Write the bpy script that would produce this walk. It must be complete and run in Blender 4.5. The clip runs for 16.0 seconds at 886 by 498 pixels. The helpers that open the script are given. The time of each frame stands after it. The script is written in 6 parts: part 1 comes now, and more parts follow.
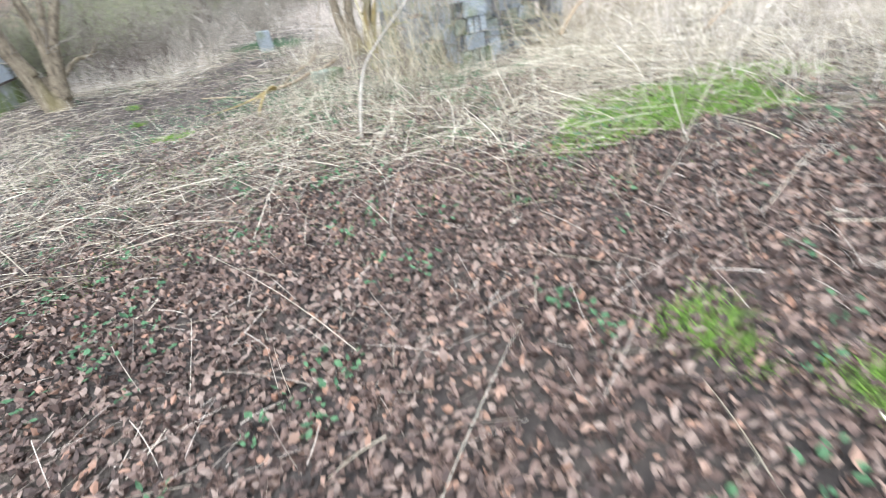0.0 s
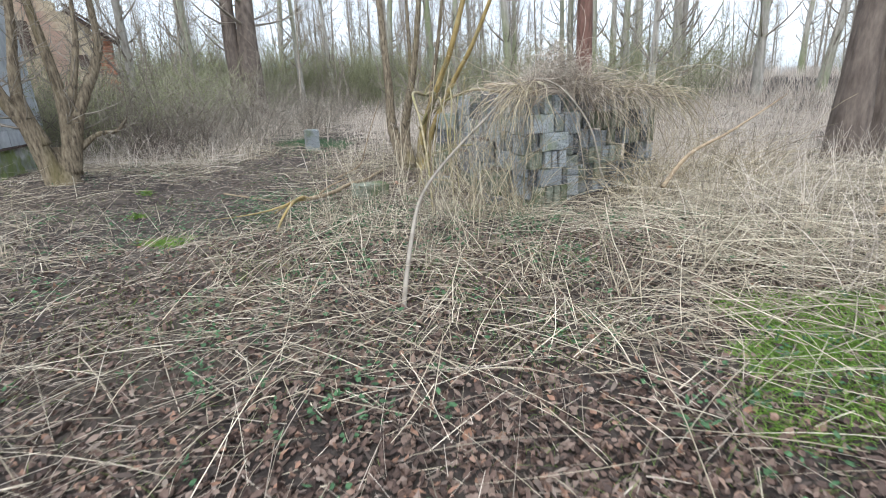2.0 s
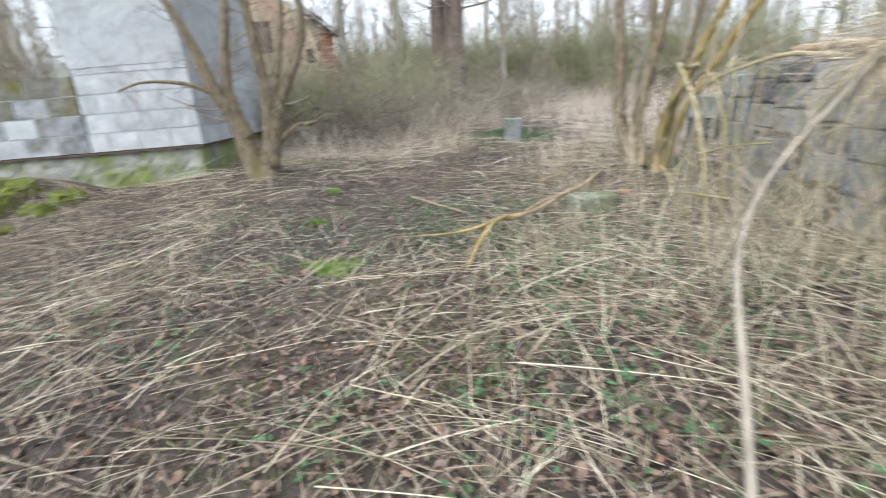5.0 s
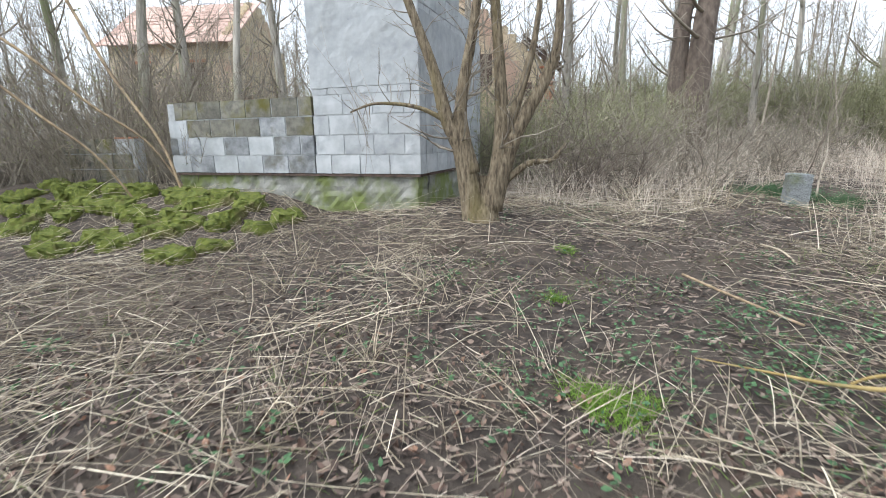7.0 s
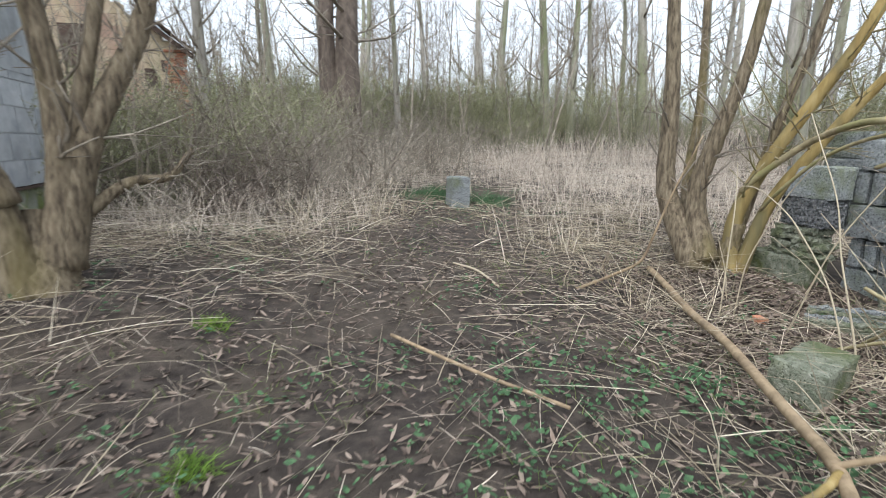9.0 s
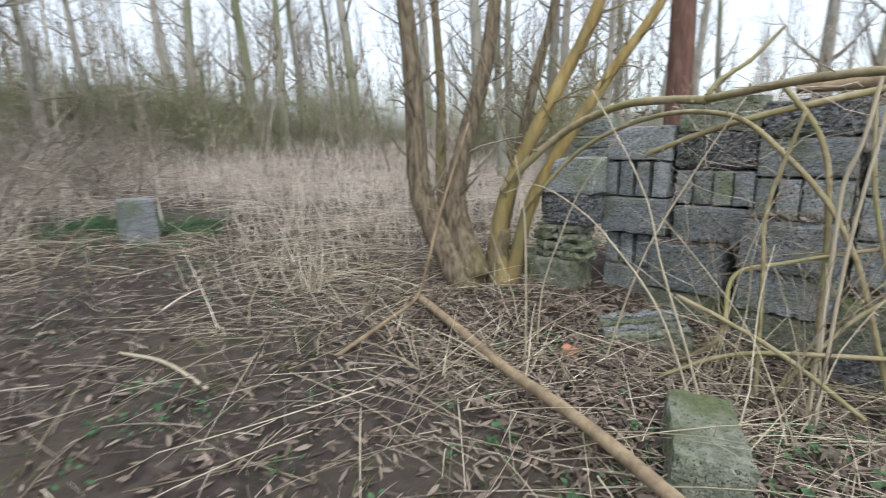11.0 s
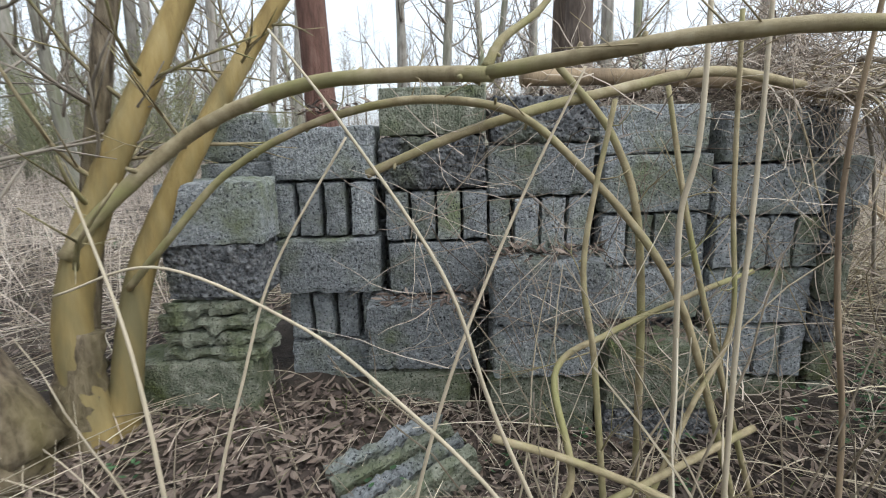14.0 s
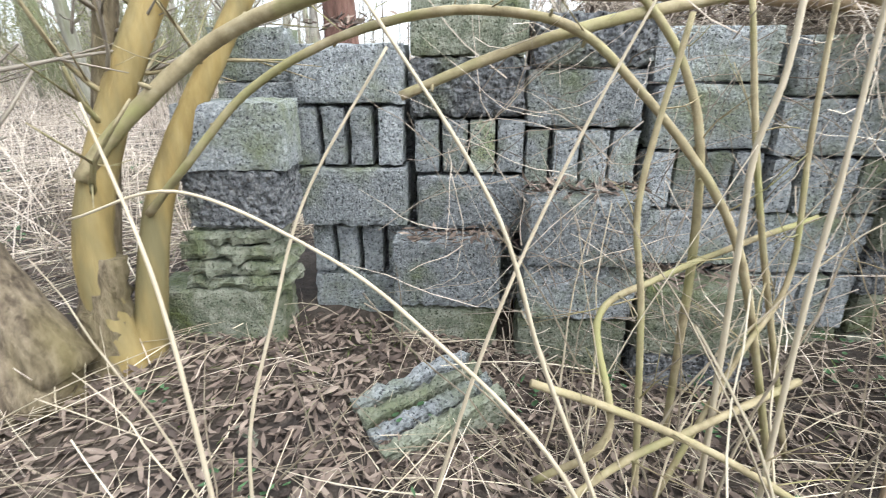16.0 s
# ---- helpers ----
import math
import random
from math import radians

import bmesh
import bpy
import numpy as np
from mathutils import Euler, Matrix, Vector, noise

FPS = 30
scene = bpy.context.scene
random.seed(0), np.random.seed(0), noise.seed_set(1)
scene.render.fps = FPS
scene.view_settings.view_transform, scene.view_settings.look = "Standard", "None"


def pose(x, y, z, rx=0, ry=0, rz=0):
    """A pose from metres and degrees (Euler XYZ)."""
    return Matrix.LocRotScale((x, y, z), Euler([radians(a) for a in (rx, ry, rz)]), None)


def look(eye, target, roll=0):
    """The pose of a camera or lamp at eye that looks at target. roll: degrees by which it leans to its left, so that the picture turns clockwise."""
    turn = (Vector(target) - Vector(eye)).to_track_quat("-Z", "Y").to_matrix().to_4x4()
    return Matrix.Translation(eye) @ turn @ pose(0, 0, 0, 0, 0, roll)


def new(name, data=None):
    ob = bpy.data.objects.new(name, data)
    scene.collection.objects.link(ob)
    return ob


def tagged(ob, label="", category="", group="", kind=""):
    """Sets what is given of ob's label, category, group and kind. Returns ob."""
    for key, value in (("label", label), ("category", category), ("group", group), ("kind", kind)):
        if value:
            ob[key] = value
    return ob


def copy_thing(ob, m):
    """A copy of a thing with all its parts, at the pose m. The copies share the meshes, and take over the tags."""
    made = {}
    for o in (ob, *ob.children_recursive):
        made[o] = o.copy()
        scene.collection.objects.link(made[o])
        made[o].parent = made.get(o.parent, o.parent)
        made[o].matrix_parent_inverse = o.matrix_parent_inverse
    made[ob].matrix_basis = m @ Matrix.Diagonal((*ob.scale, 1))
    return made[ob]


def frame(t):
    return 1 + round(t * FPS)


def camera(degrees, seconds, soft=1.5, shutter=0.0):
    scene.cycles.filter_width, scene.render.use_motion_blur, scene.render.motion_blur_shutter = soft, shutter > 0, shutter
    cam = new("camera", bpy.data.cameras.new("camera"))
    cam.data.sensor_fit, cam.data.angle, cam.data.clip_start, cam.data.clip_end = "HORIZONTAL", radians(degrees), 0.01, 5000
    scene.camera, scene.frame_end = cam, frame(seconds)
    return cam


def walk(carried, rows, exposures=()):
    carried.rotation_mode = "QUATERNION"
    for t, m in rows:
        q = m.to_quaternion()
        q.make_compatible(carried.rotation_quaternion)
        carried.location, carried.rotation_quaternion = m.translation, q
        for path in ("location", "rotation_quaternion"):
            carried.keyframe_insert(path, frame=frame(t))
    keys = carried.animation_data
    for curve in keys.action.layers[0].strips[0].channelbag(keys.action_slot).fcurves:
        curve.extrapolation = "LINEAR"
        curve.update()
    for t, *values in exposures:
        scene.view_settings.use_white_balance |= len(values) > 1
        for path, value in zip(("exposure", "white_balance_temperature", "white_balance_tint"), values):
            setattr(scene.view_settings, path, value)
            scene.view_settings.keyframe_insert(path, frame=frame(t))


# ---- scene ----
cam = camera(85.6, 16.0, soft=1.0, shutter=0.35)
PATH = [
    (0, 0.019, -0.009, 1.359, 59.53, 9.74, -5.88),
    (0.5, -0.077, 0.560, 1.377, 66.38, 5.73, 2.83),
    (1, -0.159, 0.979, 1.337, 71.17, 3.01, 0.32),
    (1.5, -0.241, 1.343, 1.370, 72.45, 2.22, -0.88),
    (2, -0.250, 1.800, 1.369, 72.38, 2.70, -0.51),
    (2.5, -0.308, 2.137, 1.355, 71.36, 1.79, -3.66),
    (3, -0.409, 2.500, 1.380, 71.43, 2.31, -5.55),
    (3.5, -0.312, 2.853, 1.320, 73.96, 5.12, -3.17),
    (4, -0.299, 3.104, 1.362, 74.22, 5.72, 0.07),
    (4.5, -0.555, 3.397, 1.284, 73.29, 4.51, 5.11),
    (5, -0.895, 3.615, 1.333, 72.21, 4.31, 21.62),
    (5.2, -1.026, 3.648, 1.330, 72.80, 3.83, 28.77),
    (7.5, -2.618, 5.030, 1.342, 78.05, 0.53, 43.39),
    (8, -2.807, 5.449, 1.338, 77.12, 0.70, 24.75),
    (8.5, -3.071, 5.861, 1.333, 77.57, 0.15, 9.65),
    (8.7, -3.121, 6.082, 1.354, 77.24, 0.22, 7.68),
    (10.8, -2.932, 7.857, 1.259, 77.16, 2.43, -22.03),
    (11, -2.902, 7.970, 1.251, 77.29, 2.09, -27.04),
    (11.5, -2.733, 8.415, 1.352, 74.50, 1.24, -40.48),
    (12, -2.652, 8.665, 1.374, 73.32, 0.55, -49.00),
    (12.5, -2.427, 8.822, 1.375, 72.56, 3.17, -50.22),
    (13, -2.201, 8.990, 1.378, 73.90, 3.26, -56.17),
    (13.5, -2.052, 9.074, 1.296, 76.16, 2.53, -63.65),
    (14, -1.864, 9.323, 1.248, 76.58, 1.75, -70.66),
    (14.5, -1.800, 9.375, 1.251, 75.52, 1.09, -73.48),
    (15, -1.776, 9.388, 1.239, 73.45, 0.79, -73.54),
    (15.5, -1.768, 9.402, 1.222, 70.57, 0.25, -72.31),
    (16, -1.785, 9.434, 1.214, 68.91, 0.45, -68.51),
]
EXPOSURE = [(t, stops + (0.2 if 1.2 < t < 3.2 else 0.16 if t > 12.5 else 0.1), 5700.0 if t < 0.8 else 5900.0 if t < 4.5 else 6150.0, 7.5) for t, stops in (
    (0.0, 1.85), (0.5, 1.8), (1.0, 1.15), (1.5, 0.72), (2.0, 0.95), (3.0, 0.98), (3.5, 0.72), (4.0, 0.75), (5.0, 1.35), (7.5, 1.15), (8.5, 1.05), (11.0, 0.8), (12.0, 0.8), (13.0, 1.1), (13.5, 0.95), (14.0, 0.75), (14.5, 1.05), (15.0, 1.15), (15.5, 1.42), (16.0, 1.7))]
walk(cam, [(t, pose(x, y, z, rx, ry, rz)) for t, x, y, z, rx, ry, rz in PATH], EXPOSURE)

# ---- light ----
SUN_EL, SUN_AZ = 58.0, 196.0
world = bpy.data.worlds.new("sky_world")
scene.world = world
world.use_nodes = True
wn = world.node_tree
bg = wn.nodes["Background"]
sky = wn.nodes.new("ShaderNodeTexSky")
sky.sky_type = 'NISHITA'
sky.sun_disc = False
sky.sun_elevation = radians(SUN_EL)
sky.sun_rotation = radians(SUN_AZ)
sky.air_density, sky.dust_density, sky.ozone_density = 1.0, 3.0, 1.0
pale = wn.nodes.new("ShaderNodeHueSaturation")
pale.inputs["Saturation"].default_value = 0.42
wn.links.new(sky.outputs[0], pale.inputs["Color"])
veil = wn.nodes.new("ShaderNodeMixRGB")
veil.inputs["Fac"].default_value = 0.35
veil.inputs["Color2"].default_value = (5.6, 5.9, 6.3, 1)
wn.links.new(pale.outputs[0], veil.inputs["Color1"])
wn.links.new(veil.outputs[0], bg.inputs[0])
bg.inputs[1].default_value = 0.15
sun_data = bpy.data.lights.new("sun", 'SUN')
sun_data.energy, sun_data.angle, sun_data.color = 0.75, radians(55), (1.0, 0.985, 0.965)
sun = new("sun", sun_data)
az = radians(SUN_AZ)
sun.matrix_world = look((0, 0, 30), (-30 * math.sin(az), -30 * math.cos(az), 30 - 30 * math.tan(radians(SUN_EL))))

# ---- materials ----
def ramp(nt, fac, stops):
    r = nt.nodes.new("ShaderNodeValToRGB")
    e = r.color_ramp.elements
    while len(e) < len(stops):
        e.new(0.5)
    for el, (p, c) in zip(e, stops):
        el.position, el.color = p, (*c, 1)
    nt.links.new(fac, r.inputs[0])
    return r.outputs[0]


def noise_tex(nt, vec, scale, detail=5.0, rough=0.6):
    n = nt.nodes.new("ShaderNodeTexNoise")
    n.inputs["Scale"].default_value, n.inputs["Detail"].default_value, n.inputs["Roughness"].default_value = scale, detail, rough
    nt.links.new(vec, n.inputs["Vector"])
    return n.outputs["Fac"]


def blend(nt, fac, a, b, mode='MIX'):
    m = nt.nodes.new("ShaderNodeMix")
    m.data_type, m.blend_type = 'RGBA', mode
    for sock, v in ((m.inputs[0], fac), (m.inputs[6], a), (m.inputs[7], b)):
        if isinstance(v, (int, float)):
            sock.default_value = v
        elif isinstance(v, tuple):
            sock.default_value = (*v, 1)
        else:
            nt.links.new(v, sock)
    return m.outputs[2]


def material(name, stops, scale=8.0, rough=0.85, bump=0.3, bump_scale=60.0, stain=None, stain_scale=1.5, stain_at=(0.5, 0.7),
             vary=0.0, piece=0.0, stretch=(1, 1, 1), tint_stops=None, spec=0.3, translucent=0.0, bump_dist=0.01, pit_shade=None, pebble=(0.0, 0.0)):
    """A procedural surface: grain over stops, a stain at a larger scale, value variation per island and per piece."""
    m = bpy.data.materials.new(name)
    m.use_nodes = True
    nt = m.node_tree
    b = nt.nodes["Principled BSDF"]
    tc = nt.nodes.new("ShaderNodeTexCoord")
    mp = nt.nodes.new("ShaderNodeMapping")
    mp.inputs["Scale"].default_value = stretch
    nt.links.new(tc.outputs["Object"], mp.inputs[0])
    vec = mp.outputs[0]
    info = nt.nodes.new("ShaderNodeObjectInfo")
    if piece:
        add = nt.nodes.new("ShaderNodeVectorMath")
        add.operation = 'MULTIPLY_ADD'
        cmb = nt.nodes.new("ShaderNodeCombineXYZ")
        for k in range(3):
            nt.links.new(info.outputs["Random"], cmb.inputs[k])
        nt.links.new(cmb.outputs[0], add.inputs[0])
        add.inputs[1].default_value = (31, 17, 23)
        nt.links.new(vec, add.inputs[2])
        vec = add.outputs[0]
    col = ramp(nt, noise_tex(nt, vec, scale), stops)
    if tint_stops:
        geo = nt.nodes.new("ShaderNodeNewGeometry")
        col = blend(nt, 0.65, col, ramp(nt, geo.outputs["Random Per Island"], tint_stops))
    if stain:
        f = ramp(nt, noise_tex(nt, vec, stain_scale, 4), [(stain_at[0], (0, 0, 0)), (stain_at[1], (1, 1, 1))])
        col = blend(nt, f, col, stain)
    # dark specks put the shade of open pits into the colour
    if pit_shade:
        f = ramp(nt, noise_tex(nt, vec, pit_shade[1], 3, 0.5), [(0.33, (1, 1, 1)), (0.42, (0, 0, 0))])
        col = blend(nt, f, col, pit_shade[0])
    if vary or piece:
        hsv = nt.nodes.new("ShaderNodeHueSaturation")
        mr = nt.nodes.new("ShaderNodeMapRange")
        if vary:
            geo2 = nt.nodes.new("ShaderNodeNewGeometry")
            nt.links.new(geo2.outputs["Random Per Island"], mr.inputs[0])
        else:
            nt.links.new(info.outputs["Random"], mr.inputs[0])
        v = vary or piece
        mr.inputs[3].default_value, mr.inputs[4].default_value = 1 - v, 1 + v
        nt.links.new(mr.outputs[0], hsv.inputs["Value"])
        nt.links.new(col, hsv.inputs["Color"])
        col = hsv.outputs[0]
    nt.links.new(col, b.inputs["Base Color"])
    b.inputs["Roughness"].default_value = rough
    b.inputs["Specular IOR Level"].default_value = spec
    if bump:
        bn = nt.nodes.new("ShaderNodeBump")
        bn.inputs["Strength"].default_value, bn.inputs["Distance"].default_value = bump, bump_dist
        height = noise_tex(nt, vec, bump_scale, 6, 0.7)
        if pebble[0]:
            vor = nt.nodes.new("ShaderNodeTexVoronoi")
            vor.inputs["Scale"].default_value = pebble[0]
            nt.links.new(vec, vor.inputs["Vector"])
            mix = nt.nodes.new("ShaderNodeMath")
            mix.operation = 'MULTIPLY_ADD'
            mix.inputs[1].default_value = -pebble[1]
            nt.links.new(vor.outputs["Distance"], mix.inputs[0])
            nt.links.new(height, mix.inputs[2])
            height = mix.outputs[0]
        nt.links.new(height, bn.inputs["Height"])
        nt.links.new(bn.outputs[0], b.inputs["Normal"])
    if translucent:
        tr = nt.nodes.new("ShaderNodeBsdfTranslucent")
        nt.links.new(col, tr.inputs[0])
        mx = nt.nodes.new("ShaderNodeMixShader")
        mx.inputs[0].default_value = translucent
        nt.links.new(b.outputs[0], mx.inputs[1])
        nt.links.new(tr.outputs[0], mx.inputs[2])
        nt.links.new(mx.outputs[0], nt.nodes["Material Output"].inputs[0])
    return m


M_SOIL = material("soil", [(0.3, (0.03, 0.024, 0.02)), (0.5, (0.06, 0.048, 0.04)), (0.7, (0.115, 0.093, 0.075))], 9, 0.95, 0.9, 45,
                  stain=(0.1, 0.08, 0.06), stain_scale=0.6, stain_at=(0.48, 0.66), bump_dist=0.03)
M_LEAF = material("dead_leaf", [(0.3, (0.08, 0.052, 0.041)), (0.6, (0.18, 0.12, 0.092))], 30, 0.7, 0.2, 120, vary=0.35,
                  tint_stops=[(0.0, (0.035, 0.025, 0.021)), (0.35, (0.085, 0.055, 0.043)), (0.6, (0.165, 0.108, 0.082)), (0.88, (0.245, 0.188, 0.148)), (1.0, (0.28, 0.15, 0.09))], translucent=0.12)
M_LEAF2 = material("willow_leaf_litter", [(0.3, (0.1, 0.075, 0.062)), (0.6, (0.19, 0.15, 0.122))], 30, 0.85, 0.2, 120, vary=0.4,
                   tint_stops=[(0.0, (0.07, 0.05, 0.042)), (0.5, (0.155, 0.115, 0.092)), (1.0, (0.27, 0.215, 0.17))], translucent=0.1)
M_STRAW = material("dry_stem", [(0.3, (0.33, 0.265, 0.185)), (0.6, (0.5, 0.42, 0.32))], 14, 0.65, 0.2, 90, vary=0.3,
                   tint_stops=[(0.0, (0.12, 0.1, 0.07)), (0.35, (0.3, 0.25, 0.165)), (0.75, (0.5, 0.44, 0.315)), (1.0, (0.66, 0.61, 0.48))])
M_GRASSDRY = material("dry_grass", [(0.3, (0.44, 0.37, 0.3)), (0.6, (0.63, 0.55, 0.46))], 6, 0.75, 0, vary=0.25,
                      tint_stops=[(0.0, (0.34, 0.275, 0.22)), (0.5, (0.59, 0.51, 0.425)), (1.0, (0.74, 0.67, 0.575))], translucent=0.2)
M_GREEN = material("fresh_grass", [(0.3, (0.11, 0.195, 0.03)), (0.6, (0.215, 0.345, 0.055))], 20, 0.55, 0, vary=0.35, translucent=0.25)
M_SPRIG = material("grass_sprig", [(0.3, (0.08, 0.125, 0.03)), (0.6, (0.17, 0.235, 0.06))], 20, 0.6, 0, vary=0.4, translucent=0.2)
M_NETTLE = material("nettle_leaf", [(0.3, (0.04, 0.092, 0.042)), (0.6, (0.09, 0.17, 0.075))], 25, 0.55, 0.2, 150, vary=0.35, translucent=0.2)
M_CONC = material("cinder_concrete", [(0.28, (0.16, 0.172, 0.176)), (0.5, (0.31, 0.328, 0.333)), (0.74, (0.47, 0.485, 0.48))], 44, 0.95, 1.0, 70, piece=0.26,
                  stain=(0.19, 0.215, 0.12), stain_scale=2.8, stain_at=(0.48, 0.7), bump_dist=0.02, pit_shade=((0.06, 0.065, 0.066), 85), pebble=(80, 0.4))
# for coarse blocks, and as painted shade inside the slotted ones
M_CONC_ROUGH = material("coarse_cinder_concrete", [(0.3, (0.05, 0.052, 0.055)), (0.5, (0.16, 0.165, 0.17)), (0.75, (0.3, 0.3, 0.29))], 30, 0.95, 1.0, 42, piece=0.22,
                        stain=(0.14, 0.155, 0.09), stain_scale=2.2, stain_at=(0.52, 0.7), bump_dist=0.03, pit_shade=((0.03, 0.03, 0.032), 55), pebble=(50, 0.8))
M_CONC_MOSS = material("mossy_concrete", [(0.3, (0.11, 0.125, 0.085)), (0.55, (0.24, 0.25, 0.19)), (0.75, (0.33, 0.33, 0.27))], 18, 0.95, 1.0, 60, piece=0.12,
                       stain=(0.11, 0.13, 0.05), stain_scale=3.2, stain_at=(0.48, 0.68), bump_dist=0.015, pit_shade=((0.06, 0.07, 0.045), 80), pebble=(85, 0.45))
M_MOSS = material("moss", [(0.3, (0.05, 0.07, 0.015)), (0.6, (0.15, 0.17, 0.035))], 12, 0.95, 1.0, 90, vary=0.2, piece=0.0, bump_dist=0.02,
                  stain=(0.1, 0.085, 0.04), stain_scale=3, stain_at=(0.5, 0.65))
M_WHITE = material("whitewashed_block", [(0.3, (0.31, 0.325, 0.335)), (0.6, (0.47, 0.485, 0.49))], 4, 0.9, 0.6, 60, piece=0.08,
                   stain=(0.27, 0.28, 0.28), stain_scale=1.3, stain_at=(0.5, 0.8))
M_GREYWALL = material("weathered_wall_block", [(0.3, (0.13, 0.135, 0.14)), (0.5, (0.27, 0.28, 0.29)), (0.75, (0.45, 0.46, 0.46))], 5, 0.9, 0.5, 60, piece=0.25,
                      stain=(0.09, 0.085, 0.06), stain_scale=2.2, stain_at=(0.5, 0.7))
M_WALLCAP = material("mossy_wall_block", [(0.3, (0.09, 0.088, 0.075)), (0.6, (0.21, 0.2, 0.165))], 9, 0.95, 0.7, 60, piece=0.2,
                     stain=(0.12, 0.11, 0.03), stain_scale=2.5)
M_PLASTER = material("grey_white_plaster", [(0.3, (0.3, 0.315, 0.325)), (0.6, (0.42, 0.435, 0.44))], 3, 0.92, 0.5, 50,
                     stain=(0.22, 0.23, 0.225), stain_scale=1.6, stain_at=(0.5, 0.75))
M_MORTAR = material("mortar", [(0.3, (0.3, 0.31, 0.315)), (0.6, (0.43, 0.44, 0.44))], 14, 0.95, 0.6, 80)
M_PLINTH = material("plinth_stone", [(0.3, (0.14, 0.14, 0.12)), (0.6, (0.34, 0.335, 0.3))], 4, 0.95, 0.8, 40, stain=(0.17, 0.2, 0.07), stain_scale=1.3, stain_at=(0.45, 0.6))
M_BRICK = material("red_brick", [(0.3, (0.28, 0.11, 0.06)), (0.6, (0.48, 0.23, 0.14))], 14, 0.9, 0.5, 70, piece=0.2)
M_TANWALL = material("tan_brick_wall", [(0.3, (0.44, 0.35, 0.22)), (0.6, (0.58, 0.49, 0.35))], 5, 0.9, 0.4, 40, stain=(0.44, 0.3, 0.23), stain_scale=0.9)
M_ROOF = material("faded_roof_tile", [(0.3, (0.4, 0.26, 0.21)), (0.6, (0.6, 0.44, 0.37))], 6, 0.85, 0.5, 30, stain=(0.3, 0.2, 0.16), stain_scale=0.8)
# roof boards and tiles; also paints shade on the ledge, windows and holes
M_DARKROOF_SHADE = material("dark_eave_and_shade", [(0.3, (0.05, 0.04, 0.035)), (0.6, (0.13, 0.09, 0.07))], 12, 0.9, 0.5, 40)
BARK = (1, 1, 0.22)
M_BARK = material("willow_bark", [(0.34, (0.075, 0.058, 0.04)), (0.5, (0.19, 0.15, 0.1)), (0.68, (0.31, 0.255, 0.175))], 34, 0.9, 1.0, 34, stretch=BARK,
                  stain=(0.2, 0.165, 0.07), stain_scale=2.0, stain_at=(0.52, 0.74), bump_dist=0.03)
M_BARK_Y = material("yellow_willow_bark", [(0.3, (0.19, 0.13, 0.045)), (0.5, (0.31, 0.225, 0.083)), (0.72, (0.41, 0.32, 0.15))], 10, 0.7, 0.5, 60, stretch=BARK,
                    stain=(0.17, 0.145, 0.07), stain_scale=3.4, stain_at=(0.5, 0.68), bump_dist=0.012)
M_BRANCH = material("mossy_green_branch", [(0.3, (0.2, 0.16, 0.09)), (0.55, (0.32, 0.265, 0.155)), (0.8, (0.42, 0.36, 0.24))], 16, 0.75, 0.5, 80, vary=0.18,
                    stain=(0.25, 0.235, 0.1), stain_scale=3.0, stain_at=(0.48, 0.66), bump_dist=0.006)
M_DEADLOG = material("dead_branch_wood", [(0.3, (0.19, 0.14, 0.085)), (0.6, (0.36, 0.27, 0.17))], 14, 0.85, 0.6, 60, stretch=BARK, bump_dist=0.01, stain=(0.14, 0.1, 0.07), stain_scale=3)
M_BARK_GREY = material("grey_alder_bark", [(0.3, (0.2, 0.18, 0.15)), (0.6, (0.4, 0.37, 0.32))], 9, 0.9, 0.8, 30, stretch=BARK, piece=0.2,
                       stain=(0.22, 0.24, 0.13), stain_scale=0.8, stain_at=(0.45, 0.65), bump_dist=0.02)
M_BARK_RED = material("reddish_pine_bark", [(0.3, (0.1, 0.055, 0.042)), (0.55, (0.19, 0.105, 0.08)), (0.8, (0.27, 0.17, 0.135))], 14, 0.9, 1.0, 34, stretch=BARK, bump_dist=0.03)
M_BARK_BROWN = material("dark_brown_bark", [(0.3, (0.08, 0.062, 0.05)), (0.55, (0.165, 0.13, 0.105)), (0.8, (0.26, 0.21, 0.17))], 12, 0.9, 1.0, 34, stretch=BARK, bump_dist=0.03)
M_TWIG = material("bare_twig", [(0.3, (0.16, 0.135, 0.105)), (0.6, (0.31, 0.27, 0.215))], 5, 0.85, 0, vary=0.25)
# olive twigs, lightened so that distance haze is in the colour
M_BUSH = material("hazed_olive_thicket_twig", [(0.3, (0.19, 0.19, 0.115)), (0.6, (0.34, 0.33, 0.21))], 3, 0.85, 0, vary=0.35, translucent=0.1)
M_BRUSH = material("dead_brush", [(0.3, (0.085, 0.068, 0.056)), (0.6, (0.2, 0.165, 0.135))], 9, 0.9, 0.4, 60, vary=0.25)
M_CANE = material("dry_cane", [(0.3, (0.26, 0.205, 0.12)), (0.6, (0.43, 0.36, 0.235))], 12, 0.75, 0, vary=0.3,
                  tint_stops=[(0.0, (0.15, 0.115, 0.075)), (0.5, (0.36, 0.295, 0.19)), (1.0, (0.54, 0.47, 0.34))])
M_BUD = material("thicket_bud", [(0.3, (0.15, 0.16, 0.075)), (0.6, (0.29, 0.295, 0.15))], 3, 0.7, 0, vary=0.35, translucent=0.3)
M_VINE = material("dry_vine", [(0.3, (0.23, 0.18, 0.135)), (0.6, (0.4, 0.33, 0.26))], 12, 0.75, 0, vary=0.35,
                  tint_stops=[(0.0, (0.14, 0.108, 0.084)), (0.5, (0.37, 0.31, 0.245)), (1.0, (0.58, 0.515, 0.425))])

